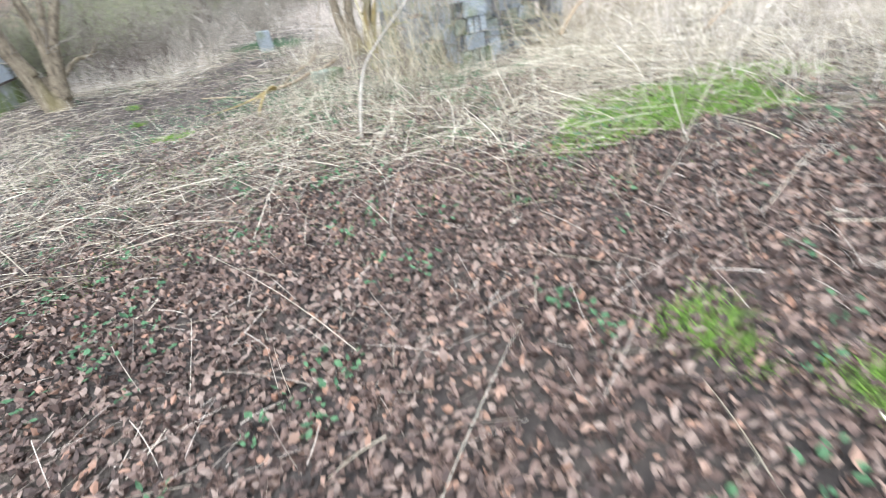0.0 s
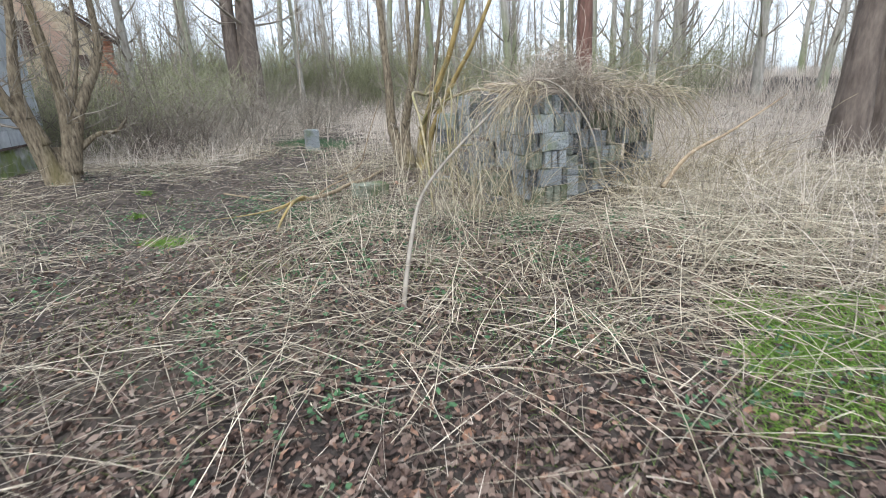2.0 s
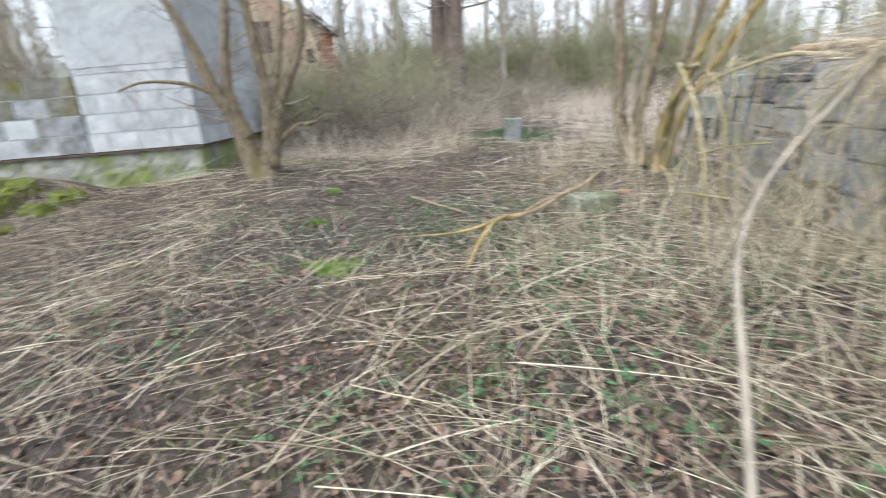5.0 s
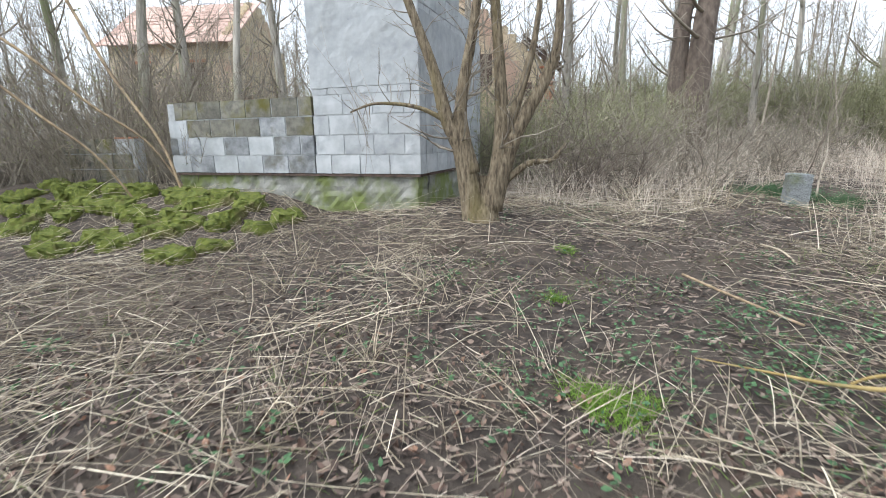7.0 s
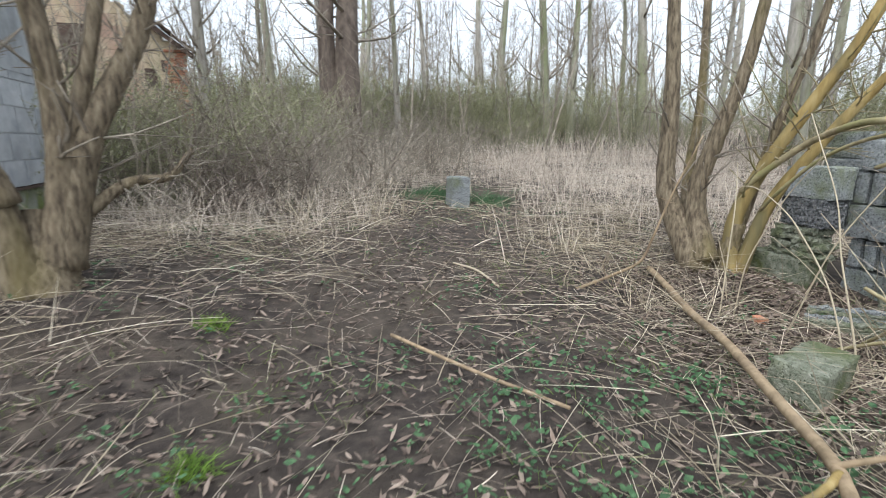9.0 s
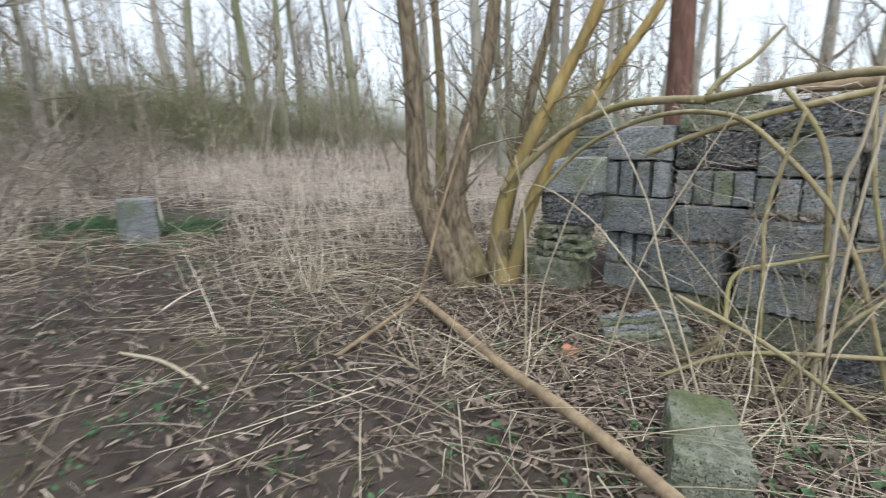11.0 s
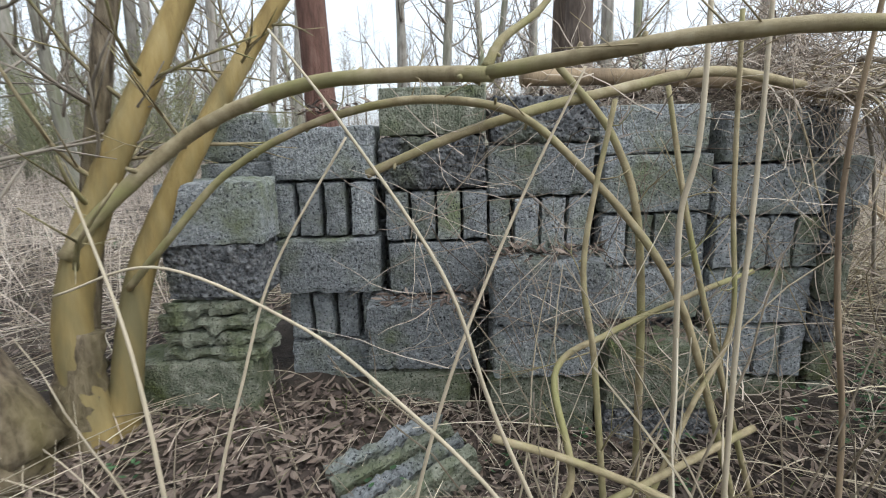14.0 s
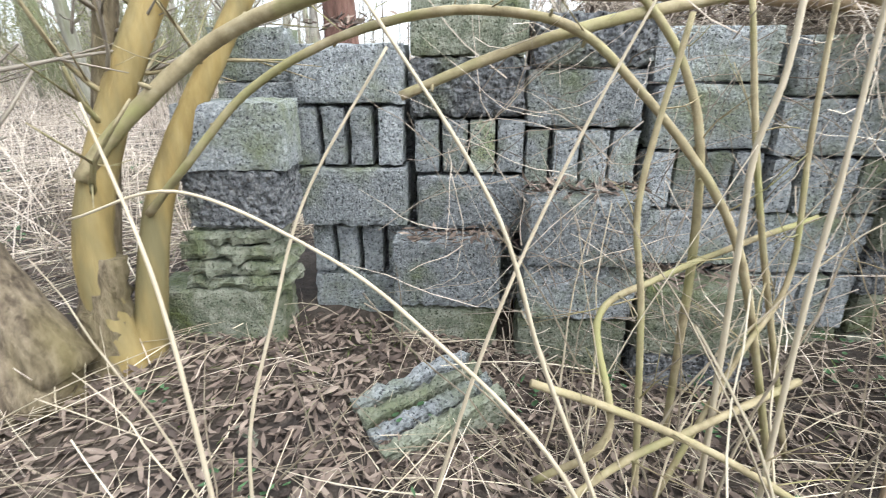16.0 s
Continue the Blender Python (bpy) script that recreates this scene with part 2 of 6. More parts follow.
# ---- mesh helpers ----
def smooth(a, b, x):
    t = np.clip((x - a) / (b - a), 0, 1)
    return t * t * (3 - 2 * t)


def ground_z(x, y):
    """Height of the ground: a mound by the ruin, a dip along the block stack, a slow rise to the woods."""
    x, y = np.asarray(x, float), np.asarray(y, float)
    s = -0.6 * x + 0.8 * y
    z = 0.055 * np.clip(s - 9.8, 0, 9) + 0.3 * np.exp(-((x + 7.0) ** 2 + (y - 9.6) ** 2) / 4.2)
    z -= 0.26 * np.exp(-((x - 0.35) ** 2 + (y - 9.3) ** 2) / 1.1) + 0.16 * np.exp(-((x - 1.4) ** 2 + (y - 7.9) ** 2) / 0.9)
    lx, ly = 0.907 * (x + 7.38) + 0.421 * (y - 9.45), -0.421 * (x + 7.38) + 0.907 * (y - 9.45)
    z += 0.4 * smooth(-2.6, -0.3, ly) * smooth(1.4, 2.8, -lx) * (1 - smooth(7.5, 9.5, -lx)) * (1 - smooth(0.5, 2.5, ly))
    z += 1.3 * smooth(9, 36, np.hypot(x + 1, y - 8))
    z += 0.022 * np.sin(1.9 * x + 0.7 * y) + 0.02 * np.sin(2.7 * y - 1.3 * x) + 0.012 * np.sin(6.1 * x + 1) * np.sin(5.3 * y)
    return z


def gz(x, y):
    return float(ground_z(x, y))


def np_mesh(name, verts, faces, mat, smooth_faces=False):
    """A mesh from an array of points and an array of faces with one number of corners."""
    verts, faces = np.asarray(verts, np.float32), np.asarray(faces, np.int32)
    me = bpy.data.meshes.new(name)
    n, k = faces.shape
    me.vertices.add(len(verts))
    me.vertices.foreach_set("co", verts.ravel())
    me.loops.add(n * k)
    me.loops.foreach_set("vertex_index", faces.ravel())
    me.polygons.add(n)
    me.polygons.foreach_set("loop_start", np.arange(n, dtype=np.int32) * k)
    me.polygons.foreach_set("loop_total", np.full(n, k, np.int32))
    me.polygons.foreach_set("use_smooth", np.full(n, smooth_faces))
    me.update(calc_edges=True)
    me.materials.append(mat)
    return me


def part(name, data, parent, label="", m=None):
    """One mesh object, under a thing or a part when a parent is given."""
    ob = new(name, data)
    if parent is not None:
        ob.parent = parent
    if m is not None:
        ob.matrix_basis = m
    if label:
        ob["label"] = label
    return ob


def thing(name, data, label, category, group="", kind="", m=None):
    ob = tagged(new(name, data), label, category, group, kind)
    if m is not None:
        ob.matrix_world = m
    return ob


def stems(base, way, length, radius, bend, seg=4, sides=3, taper=0.35):
    """Many thin tapered stems at once: base, unit way, length, radius and a bend vector added with the square of the run."""
    n = len(base)
    t = np.linspace(0, 1, seg + 1)
    p = base[:, None] + way[:, None] * (length[:, None, None] * t[None, :, None]) + bend[:, None] * (t ** 2)[None, :, None]
    side = np.cross(way, [0.3, 0.2, 0.93])
    side /= np.linalg.norm(side, axis=1, keepdims=True) + 1e-9
    up = np.cross(side, way)
    a = np.arange(sides) * 2 * np.pi / sides
    r = radius[:, None] * (1 - (1 - taper) * t)[None]
    ring = side[:, None, None] * np.cos(a)[None, None, :, None] + up[:, None, None] * np.sin(a)[None, None, :, None]
    v = (p[:, :, None] + ring * r[:, :, None, None]).reshape(-1, 3)
    k = np.arange(seg)[:, None] * sides
    j = np.arange(sides)[None]
    q = np.stack([k + j, k + (j + 1) % sides, k + sides + (j + 1) % sides, k + sides + j], -1).reshape(-1, 4)
    f = (np.arange(n) * (seg + 1) * sides)[:, None, None] + q[None]
    return v, f.reshape(-1, 4)


def wander(base, way, length, radius, wobble, seg=8, sides=3, sag=0.0, taper=0.5, seed=0, floor=True):
    """Many thin stems that wander: each step turns a little at random and sags."""
    rng = np.random.default_rng(seed)
    n = len(base)
    d = way / (np.linalg.norm(way, axis=1, keepdims=True) + 1e-9)
    p = np.array(base, float)
    pts, dirs = [p.copy()], [d.copy()]
    for _ in range(seg):
        d = d + rng.normal(0, wobble, (n, 3))
        d[:, 2] -= sag
        d /= np.linalg.norm(d, axis=1, keepdims=True)
        p = p + d * (length / seg)[:, None]
        if floor:
            p[:, 2] = np.maximum(p[:, 2], ground_z(p[:, 0], p[:, 1]) + 0.01)
        pts.append(p.copy())
        dirs.append(d.copy())
    p, d = np.stack(pts, 1), np.stack(dirs, 1)
    side = np.cross(d, [0.31, 0.23, 0.92])
    side /= np.linalg.norm(side, axis=2, keepdims=True) + 1e-9
    up = np.cross(side, d)
    a = np.arange(sides) * 2 * np.pi / sides
    r = radius[:, None] * (1 - (1 - taper) * np.linspace(0, 1, seg + 1))[None]
    ring = side[:, :, None] * np.cos(a)[None, None, :, None] + up[:, :, None] * np.sin(a)[None, None, :, None]
    v = (p[:, :, None] + ring * r[:, :, None, None]).reshape(-1, 3)
    k, j = np.arange(seg)[:, None] * sides, np.arange(sides)[None]
    q = np.stack([k + j, k + (j + 1) % sides, k + sides + (j + 1) % sides, k + sides + j], -1).reshape(-1, 4)
    return v, ((np.arange(n) * (seg + 1) * sides)[:, None, None] + q[None]).reshape(-1, 4)


def pile_points(u, v, z):
    """World points from the stack's own axes: u along its face, v inwards."""
    return np.stack([0.1 + 0.31 * u + 0.951 * v, 10.9 - 0.951 * u + 0.31 * v, z], 1)


def leaves(base, heading, length, width, tilt, roll, curl):
    """Many folded, curled leaves with a rounded outline: seven points each."""
    n = len(base)
    loc = np.zeros((n, 7, 3))
    wob = 0.85 + 0.3 * np.abs(np.sin(np.arange(n)[:, None] * np.array([1.7, 2.3, 3.1, 4.7])))
    for q, (a, b) in enumerate(((0.2, 0.3), (0.55, 0.46), (0.6, -0.42), (0.26, -0.38))):
        loc[:, 1 + q, 0], loc[:, 1 + q, 1] = length * a * wob[:, q], width * b * wob[:, 3 - q]
        loc[:, 1 + q, 2] = curl * width * 0.5 * np.sin(np.arange(n) * (1.3 + q))
    loc[:, 5, 0], loc[:, 5, 2] = length, curl * length * 0.45
    loc[:, 6, 0], loc[:, 6, 2] = length * 0.5, -curl * width
    c, s = np.cos(roll)[:, None], np.sin(roll)[:, None]
    y, z = loc[..., 1] * c - loc[..., 2] * s, loc[..., 1] * s + loc[..., 2] * c
    c, s = np.cos(tilt)[:, None], np.sin(tilt)[:, None]
    x, z = loc[..., 0] * c - z * s, loc[..., 0] * s + z * c
    c, s = np.cos(heading)[:, None], np.sin(heading)[:, None]
    v = np.stack([x * c - y * s, x * s + y * c, z], -1) + base[:, None]
    f = np.array([[0, 6, 1], [1, 6, 2], [2, 6, 5], [5, 6, 3], [3, 6, 4], [4, 6, 0]])
    return v.reshape(-1, 3), (np.arange(n)[:, None, None] * 7 + f[None]).reshape(-1, 3)


def spline(pts, n):
    """Points along a smooth curve through pts."""
    p = np.array([(*q[:3],) for q in pts], float)
    if len(p) == 2:
        t = np.linspace(0, 1, n)[:, None]
        return p[0] * (1 - t) + p[1] * t
    e = np.vstack([2 * p[0] - p[1], p, 2 * p[-1] - p[-2]])
    out = []
    for u in np.linspace(0, len(p) - 1 - 1e-6, n):
        i, f = int(u), u - int(u)
        a, b, c, d = e[i], e[i + 1], e[i + 2], e[i + 3]
        out.append(0.5 * (2 * b + (c - a) * f + (2 * a - 5 * b + 4 * c - d) * f * f + (3 * b - a - 3 * c + d) * f ** 3))
    return np.array(out)


class Tubes:
    """Collects tapered tubes into one mesh."""

    def __init__(self):
        self.v, self.f, self.n = [], [], 0

    def add(self, pts, r0, r1, sides=6, steps=None, lump=0.0, rng=None, flare=0.0):
        p = spline(pts, steps or max(4, 3 * len(pts)))
        n = len(p)
        d = np.gradient(p, axis=0)
        d /= np.linalg.norm(d, axis=1, keepdims=True) + 1e-9
        ref = np.array([0.35, 0.9, 0.15]) if abs(d[:, 2]).mean() > 0.6 else np.array([0.1, 0.15, 0.98])
        s = np.cross(d, ref)
        s /= np.linalg.norm(s, axis=1, keepdims=True) + 1e-9
        u = np.cross(s, d)
        t = np.linspace(0, 1, n)
        r = (r0 + (r1 - r0) * t + flare * np.exp(-t * 9))[:, None]
        a = np.arange(sides) * 2 * np.pi / sides
        if lump and rng is not None:
            r = r * (1 + lump * rng.standard_normal((n, sides)))
        v = p[:, None] + (s[:, None] * np.cos(a)[None, :, None] + u[:, None] * np.sin(a)[None, :, None]) * (r[..., None] * np.ones((n, sides, 1)))
        k = np.arange(n - 1)[:, None] * sides
        j = np.arange(sides)[None]
        q = np.stack([k + j, k + (j + 1) % sides, k + sides + (j + 1) % sides, k + sides + j], -1).reshape(-1, 4)
        v = np.vstack([v.reshape(-1, 3), p[:1], p[-1:]])
        c0, c1 = n * sides, n * sides + 1
        jj = np.arange(sides)
        caps = np.vstack([np.stack([(jj + 1) % sides, jj, np.full(sides, c0), np.full(sides, c0)], 1),
                          np.stack([(n - 1) * sides + jj, (n - 1) * sides + (jj + 1) % sides, np.full(sides, c1), np.full(sides, c1)], 1)])
        self.v.append(v)
        self.f += [*map(tuple, (q + self.n).tolist())]
        self.f += [tuple(x[:3]) for x in (caps + self.n).tolist()]
        self.n += len(v)
        return p

    def mesh(self, name, mat):
        me = bpy.data.meshes.new(name)
        me.from_pydata(np.vstack(self.v).tolist(), [], self.f)
        me.polygons.foreach_set("use_smooth", np.ones(len(me.polygons), bool))
        me.materials.append(mat)
        me.update()
        return me


def branch(name, pts, r0, r1, mat, label, category="branch", sides=8, lump=0.04, group="", seed=1, knots=0, sprigs=0):
    """A single bent branch or stalk, with side stubs at its knots."""
    rng = np.random.default_rng(seed)
    tb = Tubes()
    p = tb.add(pts, r0, r1, sides, 7 * len(pts), lump, rng)
    for k in range(knots):
        i = int(rng.integers(3, len(p) - 2))
        w = rng.standard_normal(3)
        w /= np.linalg.norm(w)
        r = r0 + (r1 - r0) * i / len(p)
        tb.add([p[i], p[i] + w * r * 1.0, p[i] + w * r * (1.5 + rng.random())], r * 0.5, r * 0.3, 5, 4)
    ob = thing(name, tb.mesh(name, mat), label, category, group)
    for k in range(sprigs):
        i = int(rng.integers(2, len(p) - 2))
        w = rng.standard_normal(3) * [0.7, 0.7, 0.5] + [0, 0, 0.35]
        w /= np.linalg.norm(w)
        ln = 0.08 + 0.25 * rng.random()
        sp = Tubes()
        c = sp.add([p[i], p[i] + w * ln * 0.5 + rng.normal(0, 0.01, 3), p[i] + w * ln + rng.normal(0, 0.03, 3)], 0.003, 0.0012, 4, 5)
        w2 = w + rng.normal(0, 0.5, 3)
        sp.add([c[2], c[2] + w2 * ln * 0.2, c[2] + w2 * ln * 0.4], 0.0018, 0.001, 3, 3)
        part("sprig", sp.mesh("sprig", mat), ob)
    return ob


def rough_box(name, sx, sy, sz, mat, seed, jitter=0.004, cell=0.035, worn=0.012, coarse=0.0):
    """A worn block, its faces gridded, its edges knocked off and its surface uneven; it stands on z = 0, centred."""
    rng = np.random.default_rng(seed)
    bm = bmesh.new()
    nx, ny, nz = (max(2, int(s / cell)) for s in (sx, sy, sz))
    verts = {}

    def at(i, j, k):
        key = (i, j, k)
        if key not in verts:
            p = Vector(((i / nx - 0.5) * sx, (j / ny - 0.5) * sy, k / nz * sz))
            edge = (i in (0, nx)) + (j in (0, ny)) + (k in (0, nz))
            c = Vector((0, 0, sz / 2))
            if edge >= 2:
                p += (c - p).normalized() * worn * (0.4 + 1.2 * rng.random())
            n1 = noise.noise(p * 9 + Vector((seed * 3.1, seed, 0)))
            n2 = noise.noise(p * 38 + Vector((seed, 0, seed * 2.3)))
            o = Vector(((i == nx) - (i == 0), (j == ny) - (j == 0), (k == nz) - (k == 0)))
            p += o * (n1 * jitter * 1.4 + n2 * (jitter + coarse))
            verts[key] = bm.verts.new(p)
        return verts[key]

    for a, b, mk in ((nx, ny, lambda i, j, e: (i, j, e * nz)), (nx, nz, lambda i, j, e: (i, e * ny, j)), (ny, nz, lambda i, j, e: (e * nx, i, j))):
        for e in (0, 1):
            for i in range(a):
                for j in range(b):
                    bm.faces.new([at(*mk(*q, e)) for q in ((i, j), (i + 1, j), (i + 1, j + 1), (i, j + 1))])
    bmesh.ops.recalc_face_normals(bm, faces=bm.faces)
    me = bpy.data.meshes.new(name)
    bm.to_mesh(me)
    bm.free()
    me.materials.append(mat)
    return me


def join_meshes(name, items, mat):
    """One mesh out of (mesh, pose) pairs, for pieces cast as one."""
    v, f, n = [], [], 0
    for me, m in items:
        v += [m @ q.co for q in me.vertices]
        f += [tuple(i + n for i in p.vertices) for p in me.polygons]
        n = len(v)
    out = bpy.data.meshes.new(name)
    out.from_pydata([tuple(q) for q in v], [], f)
    out.materials.append(mat)
    return out

# ---- ground ----
def make_ground():
    near_x, near_y = np.arange(-16, 12.01, 0.14), np.arange(-5, 26.01, 0.14)
    far = np.array([16, 22, 30, 42, 60, 90, 150, 300, 700])
    xs = np.concatenate([-far[::-1] - 12, near_x, far])
    ys = np.concatenate([-far[::-1], near_y, far + 16])
    gx, gy = np.meshgrid(xs, ys)
    g = ground_z(gx, gy)
    rng = np.random.default_rng(3)
    g = g + np.where((np.abs(gx) < 16) & (gy < 26), rng.normal(0, 0.006, g.shape), 0)
    v = np.stack([gx, gy, g], -1).reshape(-1, 3)
    w = len(xs)
    i, j = np.meshgrid(np.arange(len(ys) - 1), np.arange(w - 1), indexing='ij')
    k = (i * w + j).ravel()
    thing("ground", np_mesh("ground", v, np.stack([k, k + 1, k + w + 1, k + w], 1), M_SOIL, True),
          "dark damp woodland soil under leaf litter", "ground", kind="structure")


make_ground()

# ---- ruined house of whitewashed blocks ----
HOUSE = pose(-7.38, 9.45, 0.0, 0, 0, 24.9)     # its corner; local -x runs along the front, +y along the side
BL, BH, BZ = 0.49, 0.29, 0.88


def wall_blocks(parent, along, rows, start, mat_of, skip=lambda r, c: False, axis=0):
    """Courses of blocks in running bond, each a piece of its own, from the corner outwards."""
    data = {}
    for r in range(rows):
        off = (r % 2) * BL / 2
        edges = [0.0] + [e for e in np.arange(BL - off, along, BL)] + [along]
        for c in range(len(edges) - 1):
            w = edges[c + 1] - edges[c]
            if w < 0.08 or skip(r, c):
                continue
            mid = (edges[c] + edges[c + 1]) / 2 + start
            mat = mat_of(r, c)
            key = (round(w, 2), mat.name, (r + c) % 3)
            if key not in data:
                data[key] = rough_box("block", w - 0.007, 0.24, BH - 0.007, mat, len(data) + 40, 0.0025, 0.12, 0.008)
            m = pose(-mid, 0.12, BZ + r * BH) if axis == 0 else pose(-0.12, mid, BZ + r * BH, 0, 0, 90)
            part("block", data[key], parent, m=m)


def make_house():
    rng = random.Random(5)
    front = thing("wall_front", rough_box("mortar", 1.72, 0.222, 12 * BH - 0.02, M_MORTAR, 1, 0.002, 0.3), "tall whitewashed block gable of a ruined house", "wall", kind="structure",
                  m=HOUSE @ pose(-0.875, 0.125, BZ + 0.005))
    def put(parent, fn):
        before = set(bpy.data.objects)
        fn(parent)
        rel = parent.matrix_world.inverted() @ HOUSE
        for o in set(bpy.data.objects) - before:
            o.matrix_basis = rel @ o.matrix_basis

    white = lambda r, c: M_WHITE
    put(front, lambda p: wall_blocks(p, 1.75, 12, 0.0, white))
    low = thing("wall_low", rough_box("mortar", 2.85, 0.222, 4 * BH - 0.02, M_MORTAR, 2, 0.002, 0.3), "low weathered block wall with a mossy top course", "wall", kind="structure",
                m=HOUSE @ pose(-1.755 - 1.43, 0.125, BZ + 0.005))
    put(low, lambda p: wall_blocks(p, 2.86, 4, 1.756, lambda r, c: M_WALLCAP if r == 3 or r == 2 and rng.random() < 0.3 else M_GREYWALL if rng.random() < 0.75 else M_WHITE, lambda r, c: r > 1 and c > 5))
    side = thing("wall_side", rough_box("mortar", 0.222, 3.1, 9 * BH - 0.02, M_MORTAR, 3, 0.002, 0.3), "whitewashed block side wall of a ruin with a broken top", "wall", kind="structure",
                 m=HOUSE @ pose(-0.125, 0.25 + 1.58, BZ + 0.005))
    put(side, lambda p: wall_blocks(p, 3.2, 12, 0.246, white, lambda r, c: r > 7 and c > 12 - r, 1))
    for nm, sx, sy, x, y in (("plaster_front", 1.76, 0.03, -0.88, 0.011), ("plaster_side", 0.03, 3.1, -0.011, 1.6)):
        thing(nm, rough_box(nm, sx, sy, (7.6 if sx > 1 else 3.4) * BH, M_PLASTER, 12, 0.005, 0.07, 0.012), "thin grey-white plaster coat over wall blocks", "plaster", kind="structure", m=HOUSE @ pose(x, y, BZ + 4.3 * BH))
    thing("wall_back", rough_box("mortar", 1.5, 0.24, 7 * BH, M_GREYWALL, 4, 0.004, 0.2), "grey inner wall of a ruined house", "wall", kind="structure", m=HOUSE @ pose(-1.1, 3.3, BZ))
    # stone plinth, set back under the overhanging first course
    thing("plinth", rough_box("plinth", 4.5, 0.4, 0.72, M_PLINTH, 6, 0.02, 0.08, 0.02), "whitewashed stone plinth streaked with moss", "plinth", kind="structure", m=HOUSE @ pose(-2.32, 0.27, BZ - 0.75))
    thing("plinth_side", rough_box("plinth", 0.34, 3.2, 0.72, M_PLINTH, 7, 0.02, 0.08, 0.02), "stone plinth of a ruined wall in shade", "plinth", kind="structure", m=HOUSE @ pose(-0.24, 2.1, BZ - 0.75))
    # dark strips that paint the shadow line below the overhanging blocks
    thing("ledge", rough_box("ledge", 4.6, 0.3, 0.035, M_DARKROOF_SHADE, 8, 0.003, 0.1, 0.004), "thin ledge coloured dark for the shadow line under a block wall", "ledge", kind="structure", m=HOUSE @ pose(-2.32, 0.165, BZ - 0.038))
    thing("ledge_side", rough_box("ledge", 0.3, 3.1, 0.035, M_DARKROOF_SHADE, 9, 0.003, 0.1, 0.004), "thin ledge coloured dark for the shadow line under a block wall", "ledge", kind="structure", m=HOUSE @ pose(-0.165, 1.9, BZ - 0.038))
    bricks = [rough_box("brick", 0.24, 0.115, 0.065, M_BRICK, 60 + k, 0.002, 0.1, 0.006) for k in range(2)]
    # a further piece of wall past the gap
    stub = thing("wall_stub", rough_box("mortar", 1.9, 0.2, 3 * BH - 0.02, M_MORTAR, 14, 0.002, 0.3), "grey block wall stub with a patch of brick", "wall", kind="structure", m=HOUSE @ pose(-6.75, 0.4, BZ - 0.25))
    put(stub, lambda p: [part("block", rough_box("block", BL - 0.012, 0.24, BH - 0.012, M_WALLCAP, 80 + r * 5 + c, 0.003, 0.12, 0.01), p,
                              m=pose(-6.05 - c * BL - (r % 2) * 0.1, 0.39, BZ - 0.255 + r * BH)) for r in range(3) for c in range(4) if not (r == 2 and c == 0)])
    for k in range(8):
        part("brick", bricks[k % 2], stub, m=stub.matrix_world.inverted() @ HOUSE @ pose(-5.95 - 0.25 * (k % 2), 0.36, BZ + 0.34 + 0.075 * (k // 2)))


make_house()


def make_far_ruin():
    """The tan brick ruin with a faded tiled roof that shows behind the low wall."""
    house = tagged(new("ruined_house"), "tan brick ruin with a faded pinkish tiled roof behind bare trees", "house")
    house.matrix_world = pose(-26.2, 12.6, gz(-26.2, 12.6) + 0.2, 0, 0, 38)
    part("wall", rough_box("wall", 5.6, 0.35, 4.2, M_TANWALL, 15, 0.01, 0.25, 0.03), house)
    part("wall", rough_box("wall", 0.35, 5.5, 4.2, M_TANWALL, 16, 0.01, 0.25, 0.03), house, m=pose(2.63, 2.93, 0))
    part("wall", rough_box("wall", 0.35, 5.5, 4.2, M_TANWALL, 17, 0.01, 0.25, 0.03), house, m=pose(-2.63, 2.93, 0))
    # dark panels on the wall face paint the unlit inside of windows
    for x, w in ((-1.2, 0.6), (1.3, 0.7)):
        win = part("window", rough_box("window", w, 0.06, 1.15, M_DARKROOF_SHADE, 18, 0.003, 0.2), house, "dark panel painting the shade of an empty window opening", m=pose(x, -0.19, 2.1))
        part("lintel", rough_box("lintel", w + 0.2, 0.05, 0.12, M_BRICK, 19, 0.003, 0.1), win, m=pose(0, -0.01, 1.16))
    row = rough_box("roof_tile_course", 6.2, 0.34, 0.05, M_ROOF, 20, 0.012, 0.12, 0.012)
    for k in range(12):
        part("roof_tile_course", row, house, "sagging course of faded tiles" if k == 0 else "", m=pose(0, -0.45 + k * 0.27, 4.05 + k * 0.19 - 0.04 * math.sin(k * 0.5), 35))
    part("gable", join_meshes("gable", [(rough_box("g", 0.3, 5.6 * (1 - k / 9), 0.3, M_TANWALL, 21 + k, 0.01, 0.25), pose(2.63, 2.7, 4.2 + 0.24 * k)) for k in range(8)], M_TANWALL), house)


make_far_ruin()


